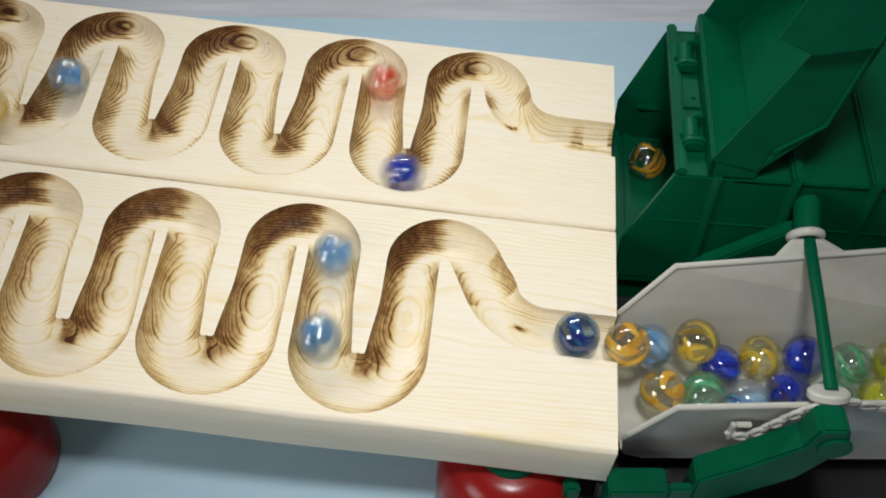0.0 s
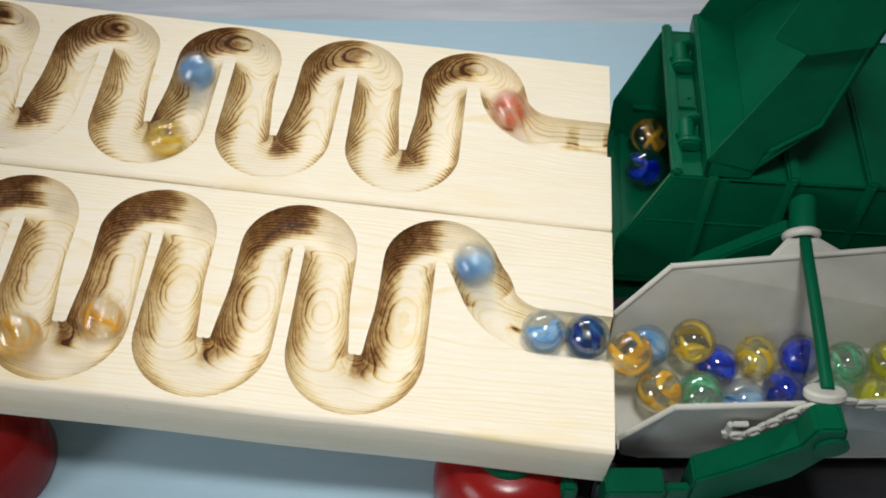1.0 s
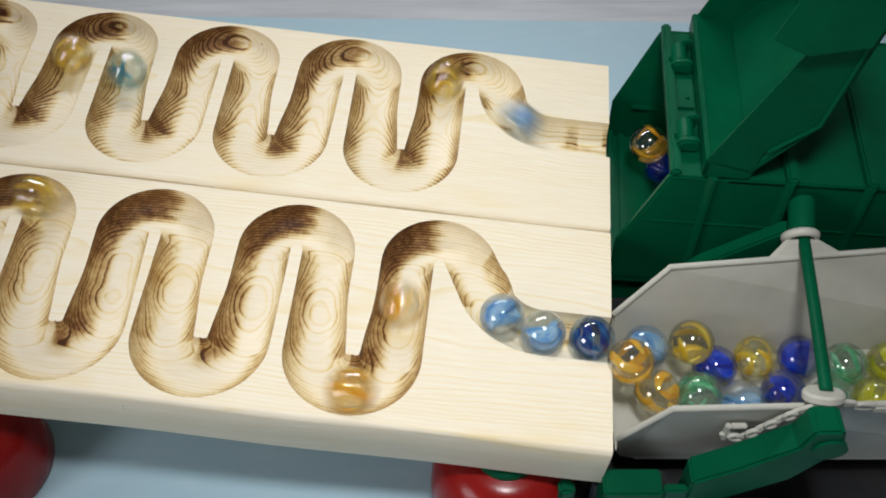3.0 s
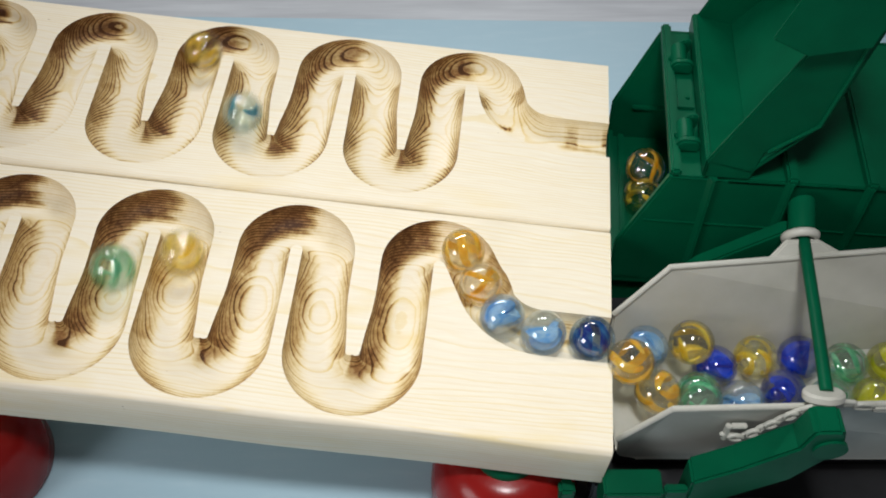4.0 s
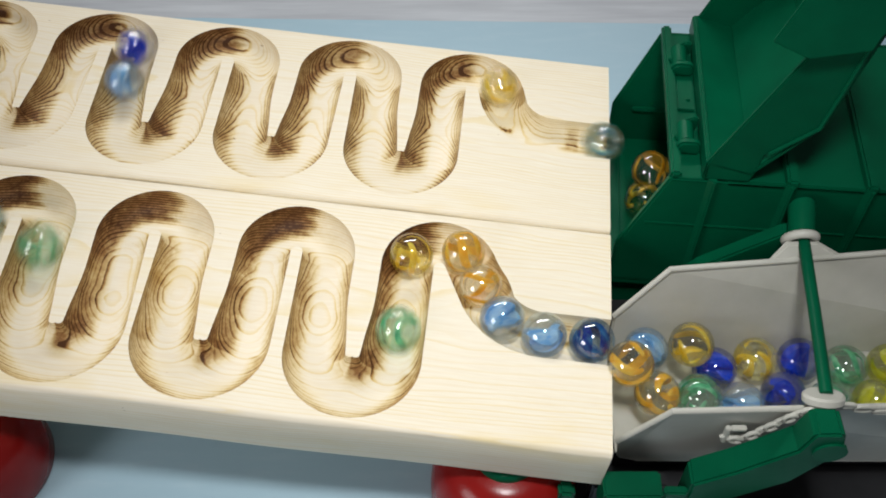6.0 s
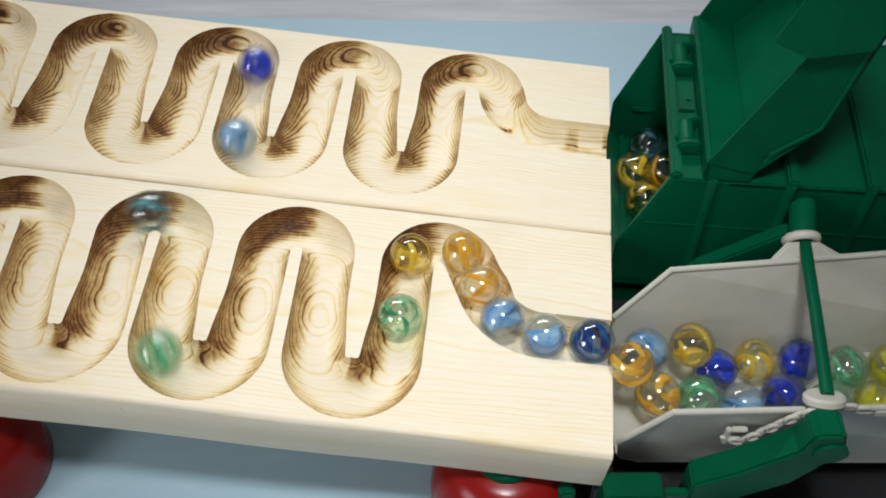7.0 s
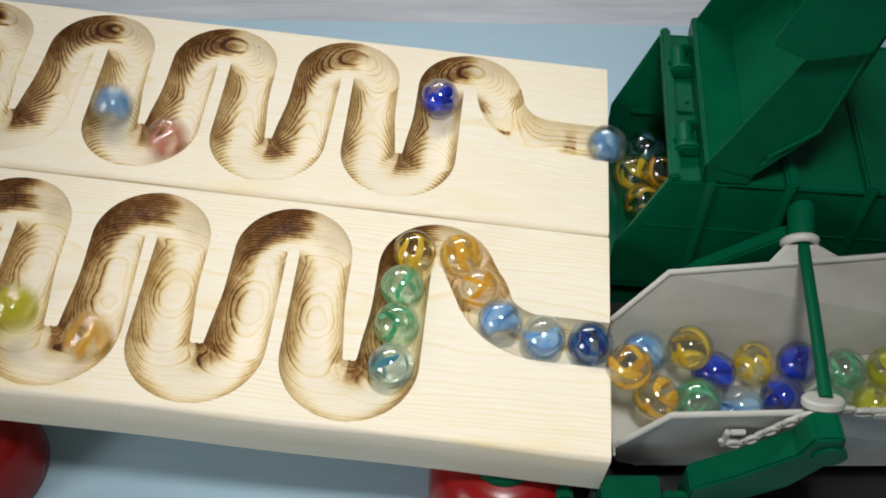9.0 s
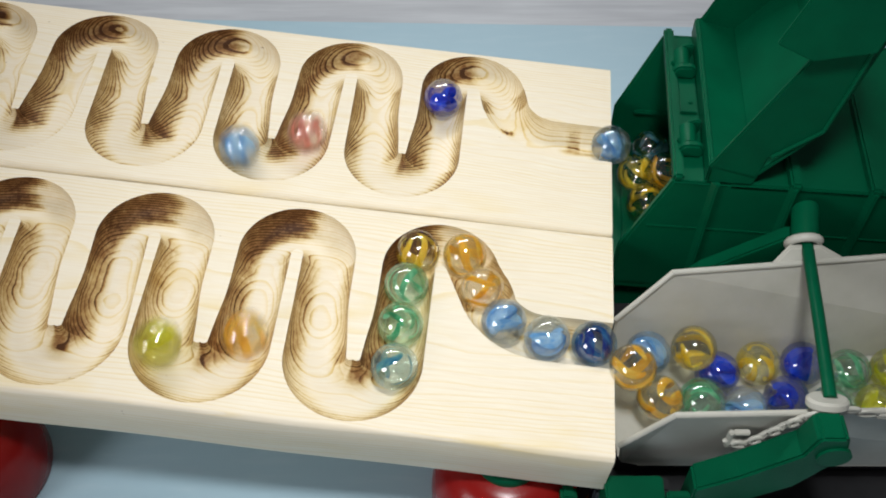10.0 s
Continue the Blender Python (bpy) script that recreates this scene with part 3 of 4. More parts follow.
    for x in (0.0318, 0.0605, 0.0895, 0.1185, 0.1475):
        part("rib", prism([(x - 0.0004, ya + 0.0002, 0.0322), (x + 0.0018, ya - 0.0024, 0.0322), (x + 0.0028, ya - 0.0024, 0.0322), (x + 0.0034, ya + 0.0002, 0.0322)], (0, 0, zt - 0.0308), 0.0004), GREEN, root)
        if x > 0.04:
            part("rib", block(x, x + 0.0044, ya - 0.0014, yb, zt - 0.0012, zt + 0.0036, 0.0009), GREEN, root)
    part("rib", block(0.012, x1, ya - 0.0004, ya + 0.0002, 0.0735, 0.0745, 0.0002), GREEN, root)
    # open hatch: a tray with flanges, standing up on the hinge
    hatch = part("hatch", prism([(0.0470, ya, 0.1045), (0.0470, yb, 0.1045), (0.0660, yb, 0.1306), (0.0660, ya, 0.1306)], (-0.0014, 0, 0.0014), 0.0005), GREEN, root, "open green hatch tray")
    part("tray_back", prism([(0.0655, ya, 0.1306), (0.0655, yb, 0.1306), (0.0760, yb, 0.1900), (0.0760, ya, 0.1900)], (-0.0020, 0, 0.0004), 0.0005), GREEN, hatch)
    flange = [(0.0295, 0.1088), (0.0295, 0.1006), (0.0470, 0.1006), (0.0490, 0.1150), (0.0647, 0.1306), (0.0676, 0.1484), (0.0706, 0.1704), (0.0728, 0.1860), (0.0623, 0.1874), (0.0505, 0.1599)]
    end = [(0.0295, 0.1035), (0.0472, 0.1035), (0.0660, 0.1306), (0.0757, 0.1890), (0.0623, 0.1874), (0.0505, 0.1599)]
    for y, d, shape in ((ya, 1, flange), (yb, -1, end)):
        part("flange", prism([(x, y, z) for x, z in shape], (0, 0.0020 * d, 0), 0.0006), GREEN, hatch)
        part("bead", tube([(x, y - 0.0004 * d, z) for x, z in ((0.0500, 0.1165), (0.0640, 0.1306), (0.0667, 0.1484), (0.0718, 0.1850))], 0.0008, 8), GREEN, hatch, "", True)
    part("hinge_wall", prism([(0.0305, ya, 0.1080), (0.0305, yb, 0.1080), (0.0475, yb, 0.1035), (0.0475, ya, 0.1035)], (0.0004, 0, 0.0018), 0.0005), GREEN, hatch)
    part("hinge_lip", block(0.0294, 0.0315, ya, yb, 0.1010, 0.1095, 0.0006), GREEN, hatch)
    part("end_plate", prism([(0.0374, -0.0075, 0.1707), (0.0421, -0.0075, 0.1861), (0.0440, -0.0075, 0.1923), (0.0776, -0.0075, 0.1904), (0.0698, -0.0075, 0.1754), (0.0688, -0.0075, 0.1694), (0.0501, -0.0075, 0.1645)], (0, 0.0014, 0), 0.0005), GREEN, hatch)
    part("plate_web", block(0.0560, 0.0660, -0.0062, ya + 0.0002, 0.1720, 0.1800, 0.0004), GREEN, hatch)
    return root


white_tipper()
green_container()


# ------------------------------------------------------------------ marbles
R = 0.0085
COLOURS = {
    "sky": ("light blue", (0.26, 0.60, 0.90), (0.70, 0.89, 0.98), "wide", 2, 0.90, 0.84, (0.94, 0.98, 1.0)),
    "navy": ("deep blue", (0.006, 0.04, 0.72), (0.03, 0.15, 0.98), "wide", 2, 0.95, 0.84, (0.93, 0.96, 1.0)),
    "red": ("orange red", (0.98, 0.24, 0.09), (0.99, 0.55, 0.32), "slim", 4, 0.80, 0.74, (1.0, 0.88, 0.80)),
    "coral": ("pale coral", (0.92, 0.42, 0.30), (0.97, 0.72, 0.62), "slim", 4, 0.70, 0.78, (1.0, 0.90, 0.86)),
    "amber": ("amber yellow", (1.0, 0.76, 0.06), (1.0, 0.90, 0.22), "slim", 4, 0.50, 0.84, (1.0, 0.97, 0.70)),
    "orange": ("orange", (1.0, 0.66, 0.06), (1.0, 0.82, 0.20), "slim", 4, 0.58, 0.90, (1.0, 0.97, 0.76)),
    "teal": ("blue-green", (0.06, 0.34, 0.56), (0.36, 0.74, 0.66), "slim", 3, 0.56, 0.76, (0.84, 0.95, 0.91)),
    "green": ("green", (0.12, 0.62, 0.32), (0.48, 0.88, 0.62), "slim", 4, 0.46, 0.80, (0.78, 0.97, 0.86)),
    "steel": ("dark blue", (0.01, 0.04, 0.34), (0.08, 0.34, 0.58), "slim", 5, 0.85, 0.80, (0.62, 0.80, 0.95)),
    "lime": ("yellow-green", (0.86, 0.84, 0.04), (0.95, 0.94, 0.22), "slim", 3, 1.00, 0.74, (0.98, 0.99, 0.54)),
    "clearamber": ("clear and amber", (1.0, 0.60, 0.02), (1.0, 0.80, 0.18), "slim", 3, 0.40, 0.84, (1.0, 0.975, 0.84)),
}
MODELS = {}


def blade(bm, grid_of, rows, across):
    """Closes a two-sided grid of points, row by row, into one solid ribbon."""
    grid = []
    for i in range(rows + 1):
        row = []
        for k in range(2 * across):
            j, face = (k, 1) if k <= across else (2 * across - k, -1)
            row.append(bm.verts.new(grid_of(i / rows, j / across, face)))
        grid.append(row)
    m = 2 * across
    for i in range(rows):
        for k in range(m):
            j = (k + 1) % m
            bm.faces.new((grid[i][k], grid[i][j], grid[i + 1][j], grid[i + 1][k]))
    bm.faces.new(grid[0][::-1])
    bm.faces.new(grid[-1])


def vane_mesh(style, count, width, reach):
    """Coloured glass inside a marble: one folded wide vane, or slim ribbons that run from pole to pole off the centre."""
    bm = bmesh.new()
    if style == "wide":
        for b in range(count):
            turn = math.pi * b / count

            def at(fi, e, face):
                f = (fi * 2 - 1) * 0.94
                g = e * 2 - 1
                ring = math.sqrt(1 - f * f)
                a = turn + 0.9 * f + 0.9 * g * abs(g)
                half = ring * R * reach * width
                lift = R * 0.13 * math.sin(2.6 * g + 2 * f) * ring + face * R * 0.05 * (1 - g * g) * ring
                return (half * g * math.cos(a) - lift * math.sin(a), half * g * math.sin(a) + lift * math.cos(a), f * R * reach)
            blade(bm, at, 16, 8)
    else:
        for b in range(count):
            turn = 2 * math.pi * b / count + 0.4 * math.sin(5.0 * b)

            def at(fi, e, face):
                f = (fi * 2 - 1) * 0.90
                ring = math.sqrt(1 - f * f)
                out = R * reach * ring * (1 + face * 0.05 * (1 - (2 * e - 1) ** 2))
                a = turn + 0.8 * f + (e - 0.5) * width * (0.6 + 0.4 * ring)
                return (out * math.cos(a), out * math.sin(a), f * R * reach)
            blade(bm, at, 16, 5)
    return bm


def marble(kind, m, label=""):
    """A glass cat's-eye marble of that colour."""
    if kind not in MODELS:
        word, a, b, style, count, width, reach, tint = COLOURS[kind]
        bm = bmesh.new()
        bmesh.ops.create_uvsphere(bm, u_segments=40, v_segments=24, radius=R)
        ball = part("marble", bm, glass("glass_" + word, tint), None, "", True)
        part("swirl", vane_mesh(style, count, width, reach), ribbon("swirl_" + word, a, b), ball, word + " swirl inside the glass", True)
        tagged(ball, "clear glass marble with a %s swirl" % word, "marble", "marbles")
        MODELS[kind] = ball
        ball.matrix_world = m
    else:
        ball = copy_thing(MODELS[kind], m)
    if label:
        ball["label"] = label
    return ball


# marbles at rest in the tipper's bed
for k, (kind, x, y, z) in enumerate((
        ("orange", 0.0117, -0.0682, 0.0546),
        ("sky", 0.0096, -0.0493, 0.0552),
        ("amber", 0.0262, -0.0495, 0.0592),
        ("navy", 0.0371, -0.0526, 0.0465),
        ("green", 0.0280, -0.0666, 0.0500),
        ("amber", 0.0536, -0.0483, 0.0465),
        ("navy", 0.0706, -0.0483, 0.0465),
        ("navy", 0.0612, -0.0636, 0.0465),
        ("sky", 0.0447, -0.0679, 0.0465),
        ("green", 0.0874, -0.0516, 0.0465),
        ("lime", 0.1044, -0.0511, 0.0465),
        ("lime", 0.0950, -0.0668, 0.0465),
        ("green", 0.0780, -0.0672, 0.0465),
        ("sky", 0.1210, -0.0600, 0.0465),
        ("amber", 0.1215, -0.0425, 0.0465),
        )):
    marble(kind, pose(x, y, z, 50 + 67 * k, 31 * k, 83 * k), "%s marble lying in the white tipper bed" % COLOURS[kind][0])

# this one waits at the lip and is pushed down into the bed
LIP_MARBLE = marble("orange", pose(0.0009, -0.0624, 0.0663, 50, 0, 0), "orange glass marble pushed off the board's lip into the tipper bed")
LIP_WAY = ((0.0, (-0.0014, -0.0553, 0.0660)), (0.85, (-0.0014, -0.0553, 0.0660)), (0.93, (-0.0006, -0.0572, 0.0663)), (1.02, (0.0004, -0.0606, 0.0665)), (1.15, (0.0009, -0.0624, 0.0663)), (10.0, (0.0009, -0.0624, 0.0663)))

# the marble that lies in the green container from the start
CONTAINER_MARBLE = marble("clearamber", pose(0.0216, 0.0560, 0.0455, 70, 20, 40), "clear marble with amber streaks in the green container")
CONTAINER_WAY = ((0.00, 0.0223, 0.0563, 0.0455), (0.82, 0.0235, 0.0568, 0.0455), (0.90, 0.0282, 0.0632, 0.0465), (1.00, 0.0259, 0.0687, 0.0475), (1.10, 0.0238, 0.0680, 0.0475), (1.20, 0.0253, 0.0666, 0.0485), (1.30, 0.0273, 0.0688, 0.0505), (1.45, 0.0254, 0.0661, 0.0525), (1.60, 0.0237, 0.0547, 0.0585), (2.50, 0.0231, 0.0537, 0.0590), (3.70, 0.0228, 0.0524, 0.0590), (4.00, 0.0197, 0.0394, 0.0590), (5.70, 0.0210, 0.0392, 0.0590), (6.40, 0.0251, 0.0413, 0.0560), (6.80, 0.0292, 0.0419, 0.0550), (10.00, 0.0288, 0.0435, 0.0550))
marble("clearamber", pose(0.0640, 0.0330, 0.0370 + R, 20, 70, 140), "clear marble with amber streaks in the green container")

# ------------------------------------------------------------------ rolling marbles: time and way along the groove
WAYS = {
    'u_navy': ((0, 1.2383), (0.1, 1.2569), (0.2, 1.2752), (0.3, 1.2928), (0.4, 1.3110), (0.5, 1.3313), (0.6, 1.3524), (0.7, 1.3745), (0.8, 1.3994)),
    'u_red': ((0, 1.1778), (0.1, 1.1959), (0.2, 1.2141), (0.3, 1.2292), (0.4, 1.2438), (0.5, 1.2611), (0.6, 1.2783), (0.7, 1.2943), (0.8, 1.3131), (0.9, 1.3334), (1, 1.3539), (1.1, 1.3769), (1.2, 1.4018)),
    'u_sky': ((0, 0.7759), (0.1, 0.7888), (0.2, 0.8013), (0.3, 0.8168), (0.4, 0.8352), (0.5, 0.8549), (0.6, 0.8752), (0.7, 0.8960), (0.8, 0.9183), (0.9, 0.9392), (1, 0.9571), (1.1, 0.9726), (1.2, 0.9875), (1.3, 1.0046), (1.4, 1.0248), (1.5, 1.0460), (1.6, 1.0650), (1.7, 1.0846), (1.8, 1.1049), (1.9, 1.1215), (2, 1.1347), (2.1, 1.1492), (2.2, 1.1652), (2.3, 1.1818), (2.4, 1.1996), (2.5, 1.2162), (2.6, 1.2319), (2.7, 1.2492)),
    'u_amber': ((0, 0.7162), (0.2, 0.7672), (0.3, 0.7796), (0.4, 0.7949), (0.5, 0.8146), (0.6, 0.8367), (0.7, 0.8576), (0.8, 0.8767), (0.9, 0.8954), (1, 0.9147), (1.1, 0.9328), (1.2, 0.9501), (1.3, 0.9653), (1.4, 0.9775), (1.5, 0.9921), (1.6, 1.0115), (1.7, 1.0327), (1.8, 1.0529), (1.9, 1.0704), (2, 1.0879), (2.1, 1.1082), (2.2, 1.1287), (2.3, 1.1486), (2.4, 1.1667), (2.5, 1.1833), (2.6, 1.2017), (2.7, 1.2213)),
    'u_teal': ((2.4, 0.7477), (2.5, 0.7651), (2.6, 0.7817), (2.7, 0.7993), (3.8, 0.9967), (3.9, 1.0170), (4, 1.0375), (4.1, 1.0574), (4.2, 1.0777), (4.3, 1.0979), (4.4, 1.1172), (4.5, 1.1341), (4.6, 1.1498), (4.7, 1.1664), (4.8, 1.1830), (4.9, 1.2008), (5, 1.2189), (5.1, 1.2353), (5.2, 1.2529), (5.3, 1.2713), (5.4, 1.2891), (5.5, 1.3080), (5.6, 1.3267), (5.7, 1.3454)),
    'u_yellow': ((2.7, 0.7356), (3.8, 0.9395), (3.9, 0.9559), (4, 0.9711), (4.1, 0.9866), (4.2, 1.0036), (4.3, 1.0230), (4.4, 1.0442), (4.5, 1.0641), (4.6, 1.0831), (4.7, 1.1027), (4.8, 1.1227), (4.9, 1.1408), (5, 1.1561), (5.1, 1.1727), (5.2, 1.1920), (5.3, 1.2107), (5.4, 1.2265), (5.5, 1.2404), (5.6, 1.2572), (5.7, 1.2774)),
    'u_pale': ((5.2, 0.7465), (5.3, 0.7633), (5.4, 0.7796), (5.5, 0.7919), (5.6, 0.8019), (5.7, 0.8125), (6.8, 1.0088), (6.9, 1.0303), (7, 1.0517), (7.1, 1.0713), (7.2, 1.0907), (7.3, 1.1097), (7.4, 1.1260), (7.5, 1.1390), (7.6, 1.1519), (7.7, 1.1685), (7.8, 1.1866), (7.9, 1.2047), (8, 1.2225), (8.1, 1.2392), (8.2, 1.2559), (8.3, 1.2728), (8.4, 1.2894), (8.5, 1.3041), (8.6, 1.3198), (8.7, 1.3401), (8.8, 1.3610), (8.9, 1.3815), (9, 1.4030)),
    'u_blue': ((5.4, 0.7356), (5.5, 0.7508), (5.6, 0.7670), (5.7, 0.7833), (6.8, 0.9760), (6.9, 0.9894), (7, 1.0070), (7.1, 1.0266), (7.2, 1.0472), (7.3, 1.0680), (7.4, 1.0886), (7.5, 1.1079), (7.6, 1.1251), (7.7, 1.1408), (7.8, 1.1561), (7.9, 1.1730), (8, 1.1917), (8.1, 1.2110), (8.2, 1.2295), (8.3, 1.2474), (8.4, 1.2663), (8.5, 1.2829), (8.6, 1.2934), (8.7, 1.2959), (10, 1.2959)),
    'u_coral': ((7.9, 0.7501), (8, 0.7596), (8.1, 0.7734), (8.2, 0.7879), (8.3, 0.7986), (8.4, 0.8080), (8.5, 0.8228), (8.6, 0.8434), (8.7, 0.8631), (8.8, 0.8810), (8.9, 0.8996), (9, 0.9183), (9.1, 0.9362), (9.2, 0.9541), (9.3, 0.9714), (9.4, 0.9875), (9.5, 1.0055), (9.6, 1.0270), (9.8, 1.0583), (9.9, 1.0792), (10, 1.0982)),
    'u_azure': ((8.2, 0.7453), (8.3, 0.7602), (8.4, 0.7752), (8.5, 0.7894), (8.6, 0.8022), (8.7, 0.8162), (8.8, 0.8334), (8.9, 0.8525), (9, 0.8719), (9.1, 0.8912), (9.2, 0.9114), (9.3, 0.9316), (9.4, 0.9492), (9.5, 0.9647), (9.6, 0.9808), (9.8, 1.0161), (9.9, 1.0363), (10, 1.0559)),
    'l_sky': ((0, 1.2487), (0.1, 1.2649), (0.2, 1.2827), (0.3, 1.3016), (0.4, 1.3203), (0.5, 1.3387), (0.6, 1.3571), (0.7, 1.3753), (0.8, 1.3949), (0.9, 1.4122), (1, 1.4228), (10, 1.4240)),
    'l_azure': ((0, 1.2110), (0.1, 1.2277), (0.2, 1.2429), (0.3, 1.2568), (0.4, 1.2721), (0.5, 1.2890), (0.6, 1.3064), (0.7, 1.3257), (0.8, 1.3453), (0.9, 1.3631), (1, 1.3805), (1.1, 1.3962), (1.2, 1.4065), (10, 1.4065)),
    'l_steel': ((0, 1.4339), (0.8, 1.4352), (1, 1.4389), (1.2, 1.4414), (10, 1.4414)),
    'l_clear': ((1, 0.9569), (1.1, 0.9743), (1.2, 0.9932), (1.3, 1.0114), (1.4, 1.0297), (1.5, 1.0488), (1.6, 1.0685), (1.7, 1.0882), (1.8, 1.1054), (1.9, 1.1227), (2, 1.1425), (2.1, 1.1637), (2.2, 1.1851), (2.3, 1.2061), (2.4, 1.2252), (2.5, 1.2423), (2.6, 1.2583), (2.7, 1.2727), (3.55, 1.3902), (3.8, 1.3902), (10, 1.3902)),
    'l_orange': ((1, 0.9167), (1.1, 0.9313), (1.2, 0.9484), (1.3, 0.9664), (1.4, 0.9847), (1.5, 1.0035), (1.6, 1.0213), (1.7, 1.0388), (1.8, 1.0591), (1.9, 1.0806), (2, 1.0978), (2.1, 1.1120), (2.2, 1.1284), (2.3, 1.1474), (2.4, 1.1680), (2.5, 1.1885), (2.6, 1.2064), (2.7, 1.2231), (3.7, 1.3727), (3.8, 1.3727), (10, 1.3727)),
    'l_honey': ((3.8, 1.0117), (3.9, 1.0267), (4, 1.0442), (4.1, 1.0648), (4.2, 1.0861), (4.3, 1.1057), (4.4, 1.1248), (4.5, 1.1453), (4.6, 1.1677), (4.7, 1.1903), (4.8, 1.2107), (4.9, 1.2283), (5, 1.2450), (5.1, 1.2619), (5.2, 1.2779), (5.3, 1.2947), (5.4, 1.3152), (5.5, 1.3339), (5.6, 1.3441), (5.7, 1.3487), (8.1, 1.3487), (8.25, 1.3523), (10, 1.3523)),
    'l_green': ((3.8, 0.9496), (3.9, 0.9642), (4, 0.9804), (4.1, 0.9957), (4.2, 1.0093), (4.3, 1.0228), (4.4, 1.0375), (4.5, 1.0530), (4.6, 1.0697), (4.7, 1.0882), (4.8, 1.1051), (4.9, 1.1214), (5, 1.1404), (5.1, 1.1609), (5.2, 1.1808), (5.3, 1.1997), (5.4, 1.2173), (5.5, 1.2322), (5.6, 1.2471), (5.7, 1.2643), (6.1, 1.3197), (6.8, 1.3197), (8.1, 1.3209), (8.25, 1.3330), (10, 1.3354)),
    'l_mint': ((6.8, 1.0478), (6.9, 1.0676), (7, 1.0882), (7.1, 1.1066), (7.2, 1.1245), (7.3, 1.1438), (7.4, 1.1643), (7.5, 1.1857), (7.6, 1.2052), (7.7, 1.2225), (7.8, 1.2401), (7.9, 1.2577), (8, 1.2736), (8.1, 1.2890), (8.2, 1.3028), (8.3, 1.3125), (8.5, 1.3173), (10, 1.3173)),
    'l_slate': ((6.8, 0.9838), (6.9, 0.9981), (7, 1.0126), (7.1, 1.0276), (7.2, 1.0433), (7.3, 1.0606), (7.4, 1.0788), (7.5, 1.0969), (7.6, 1.1145), (7.7, 1.1321), (7.8, 1.1511), (7.9, 1.1702), (8, 1.1882), (8.1, 1.2061), (8.2, 1.2240), (8.3, 1.2410), (8.4, 1.2574), (8.5, 1.2730), (8.6, 1.2869), (8.7, 1.2992), (10, 1.2992)),
    'l_peach': ((8.6, 0.8827), (8.7, 0.8976), (8.8, 0.9161), (8.9, 0.9341), (9, 0.9511), (9.1, 0.9694), (9.2, 0.9889), (9.3, 1.0074), (9.4, 1.0228), (9.5, 1.0381), (9.6, 1.0563), (9.8, 1.0963), (9.9, 1.1139), (10, 1.1326)),
    'l_lime': ((8.8, 0.8620), (8.9, 0.8809), (9, 0.9018), (9.1, 0.9222), (9.2, 0.9401), (9.3, 0.9587), (9.4, 0.9771), (9.5, 0.9947), (9.6, 1.0129), (9.8, 1.0430), (9.9, 1.0639), (10, 1.0831)),
}
KIND = {"u_navy": "navy", "u_red": "red", "u_sky": "sky", "u_amber": "amber", "u_teal": "teal", "u_yellow": "amber", "u_pale": "sky", "u_blue": "navy",
        "u_coral": "coral", "u_azure": "sky", "l_sky": "sky", "l_azure": "sky", "l_steel": "steel", "l_clear": "clearamber", "l_orange": "orange",
        "l_honey": "amber", "l_green": "green", "l_mint": "green", "l_slate": "teal", "l_peach": "orange", "l_lime": "lime"}
# resting places inside the green container: time of leaving the board, then times and places
FALLS = {
    "u_navy": ((0.90, 0.0131, 0.0446, 0.0600), (1.00, 0.0220, 0.0488, 0.0490), (1.20, 0.0242, 0.0506, 0.0455), (1.40, 0.0289, 0.0514, 0.0455), (2.00, 0.0308, 0.0507, 0.0455), (2.70, 0.0309, 0.0507, 0.0455), (3.60, 0.0332, 0.0500, 0.0455), (3.95, 0.0414, 0.0490, 0.0455)),
    "u_red": ((1.30, 0.0136, 0.0476, 0.0610), (1.45, 0.0131, 0.0465, 0.0600), (1.60, 0.0128, 0.0430, 0.0580), (1.70, 0.0143, 0.0402, 0.0520), (1.80, 0.0210, 0.0390, 0.0455), (2.00, 0.0345, 0.0280, 0.0455), (2.30, 0.0450, 0.0155, 0.0455)),
    "u_sky": ((3.20, 0.0131, 0.0501, 0.0600), (3.35, 0.0256, 0.0596, 0.0500), (3.60, 0.0560, 0.0610, 0.0455)),
    "u_amber": ((3.42, 0.0086, 0.0462, 0.0620), (3.60, 0.0133, 0.0420, 0.0550), (3.80, 0.0187, 0.0393, 0.0500), (4.00, 0.0202, 0.0356, 0.0455), (5.50, 0.0206, 0.0341, 0.0455)),
    "u_teal": ((6.12, 0.0131, 0.0499, 0.0600), (6.30, 0.0220, 0.0631, 0.0500), (6.60, 0.0262, 0.0664, 0.0455), (6.80, 0.0261, 0.0660, 0.0455)),
    "u_yellow": ((6.42, 0.0107, 0.0450, 0.0620), (6.60, 0.0152, 0.0450, 0.0530), (6.80, 0.0165, 0.0445, 0.0525)),
}
OUT_TIME = {"u_navy": 0.84, "u_red": 1.24, "u_sky": 3.10, "u_amber": 3.32, "u_teal": 6.02, "u_yellow": 6.32}


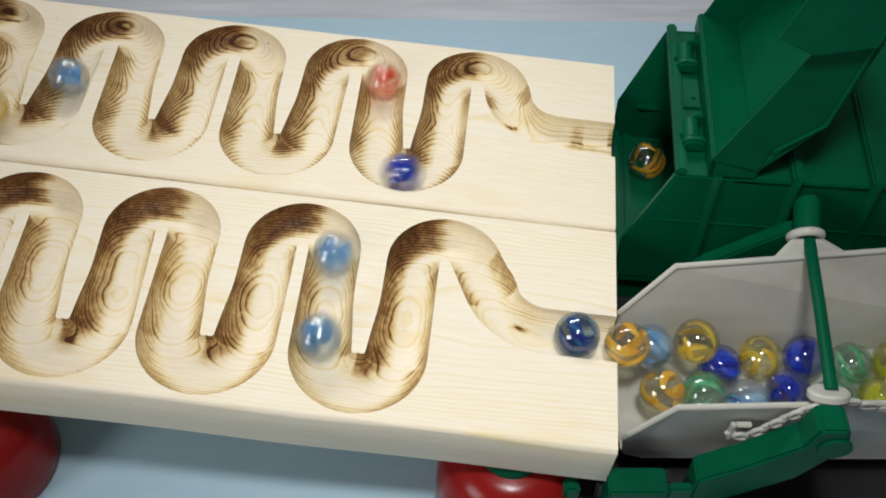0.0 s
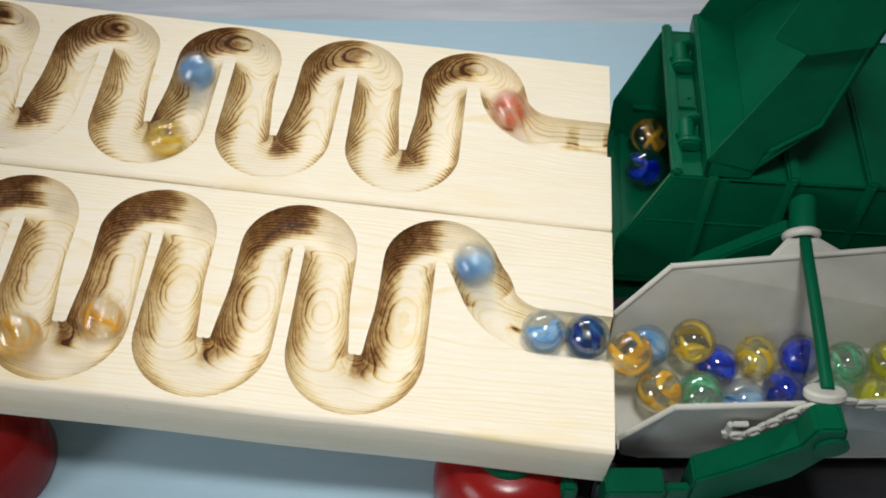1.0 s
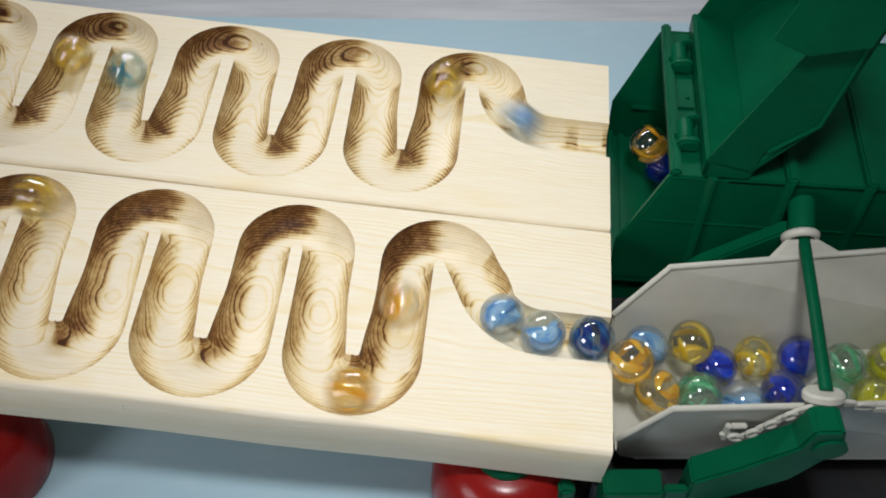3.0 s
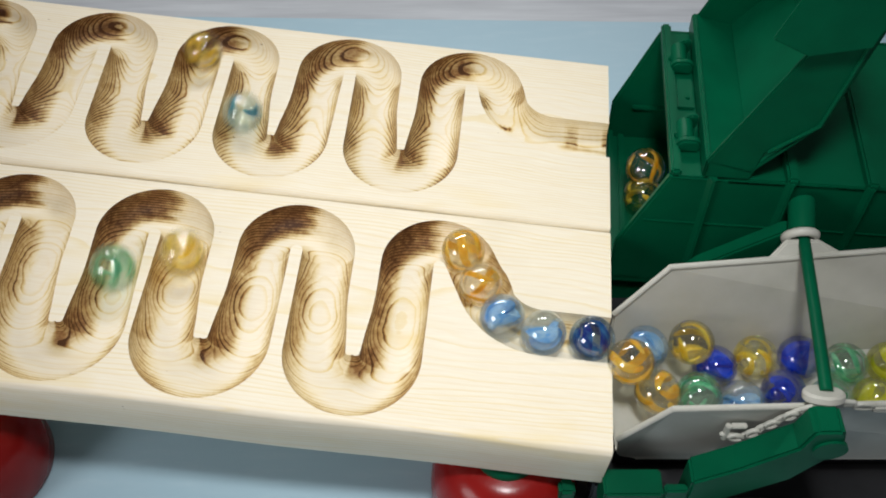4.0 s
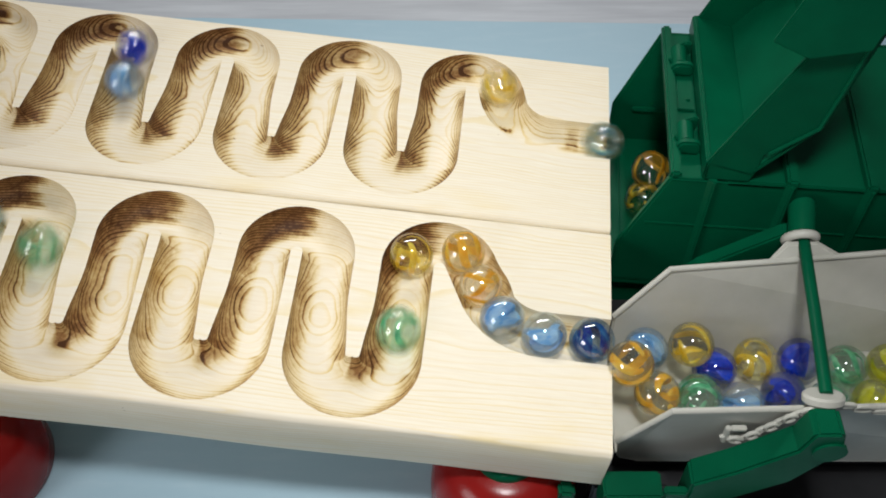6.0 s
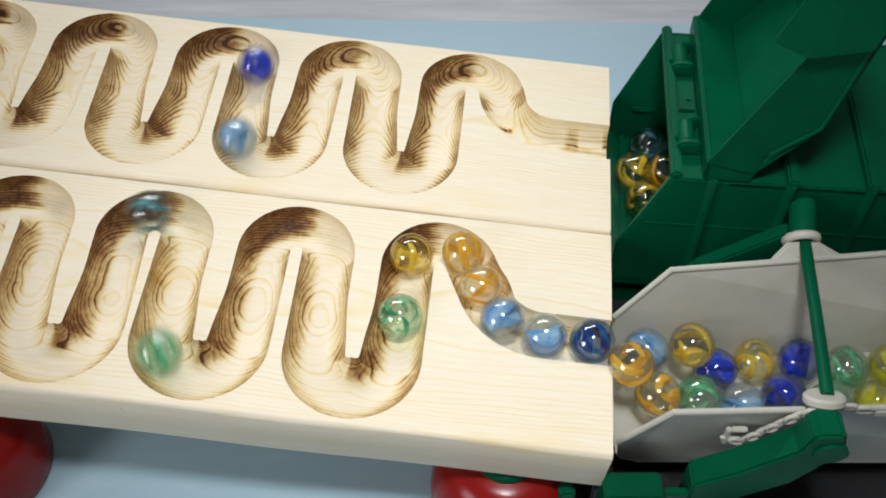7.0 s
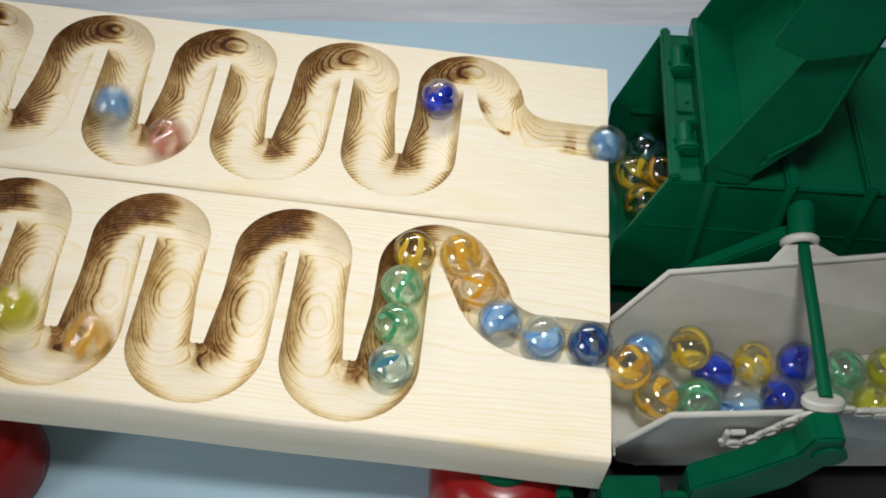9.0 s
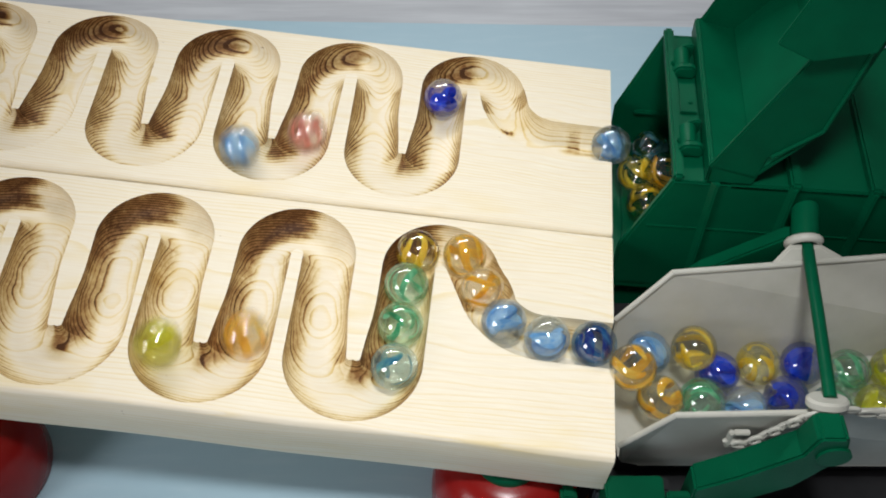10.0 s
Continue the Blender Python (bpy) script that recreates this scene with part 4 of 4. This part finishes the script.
def hermite(rows, t):
    """Smooth, never overshooting value through rows of (time, value)."""
    if t <= rows[0][0]:
        return rows[0][1]
    if t >= rows[-1][0]:
        return rows[-1][1]
    i = max(k for k in range(len(rows) - 1) if rows[k][0] <= t)

    def slope(k):
        if k <= 0 or k >= len(rows) - 1:
            a, b = (rows[0], rows[1]) if k <= 0 else (rows[-2], rows[-1])
            return (b[1] - a[1]) / (b[0] - a[0])
        p = (rows[k][1] - rows[k - 1][1]) / (rows[k][0] - rows[k - 1][0])
        q = (rows[k + 1][1] - rows[k][1]) / (rows[k + 1][0] - rows[k][0])
        return 0 if p * q <= 0 else 2 * p * q / (p + q)
    (t0, v0), (t1, v1) = rows[i], rows[i + 1]
    h = t1 - t0
    f = (t - t0) / h
    return (v0 * (1 + 2 * f) * (1 - f) ** 2 + slope(i) * h * f * (1 - f) ** 2 + v1 * f * f * (3 - 2 * f) + slope(i + 1) * h * f * f * (f - 1))

LEAD = {"l": 0.0015, "u": 0.0010}      # way from the board's hidden start to where the rows count from


def rolling_rows(name, order):
    """Rows for walk(): it waits upstream, rolls along the groove and, where it leaves the board, drops into the container."""
    pts, s, _ = GROOVE[name[0]]
    way = list(WAYS[name])
    start_t, start_s = way[0]
    if start_t > 0:
        wait_s = 0.52 - 0.0175 * order
        lead = (start_s - wait_s) / 0.18
        if start_t - lead > 0.05:
            way = [(0.0, wait_s), (start_t - lead, wait_s)] + way
        else:
            way = [(0.0, start_s - 0.18 * start_t)] + way
    if name in FALLS:
        if way[-1][0] < OUT_TIME[name] - 0.02:
            way.append((OUT_TIME[name], float(s[-1])))
        else:
            way[-1] = (OUT_TIME[name], float(s[-1]))
    rows, turn, before = [], Euler((0.7 * order + 0.3, 1.1 * order, 0.5 * order)).to_quaternion(), None
    for k in range(301):
        t = k / 30
        if name in FALLS and t > OUT_TIME[name]:
            edge = BOARD @ Vector((0, float(pts[-1][1]), -0.0006))
            path = ((OUT_TIME[name], *edge),) + FALLS[name]
            here = Vector([hermite([(r[0], r[i]) for r in path], t) for i in (1, 2, 3)])
        else:
            d = hermite(way, t) + LEAD[name[0]]
            here = BOARD @ Vector((float(np.interp(d, s, pts[:, 0])), float(np.interp(d, s, pts[:, 1])), R - DEPTH))
        if before is not None:
            step = here - before
            if step.length > 1e-6:
                axis = Vector((0, 0, 1)).cross(step)
                if axis.length > 1e-9:
                    angle = min(step.length / R, 1.35)
                    turn = Matrix.Rotation(angle, 3, axis.normalized()).to_quaternion() @ turn
        before = here
        rows.append((t, Matrix.Translation(here) @ turn.to_matrix().to_4x4()))
    return rows


def motions():
    balls = []
    for name in WAYS:
        kind = KIND[name]
        balls.append(marble(kind, pose(0, 0, 0.3), "%s glass marble rolling in the wooden groove" % COLOURS[kind][0]))
    for order, (name, ball) in enumerate(zip(WAYS, balls)):
        rank = order if name[0] == "u" else order - 10
        walk(ball, rolling_rows(name, rank))
    rows = []
    for k in range(151):
        t = k / 15
        x, y, z = (hermite([(r[0], r[i]) for r in CONTAINER_WAY], t) for i in (1, 2, 3))
        rows.append((t, pose(x, y, z, 70 - 5500 * (y - 0.05), 20 + 5500 * (x - 0.02), 40)))
    walk(CONTAINER_MARBLE, rows)
    walk(LIP_MARBLE, [(t, pose(*p, 20 + 6000 * (p[2] - 0.062), 25 + 3000 * p[0], 40)) for t, p in LIP_WAY])


motions()
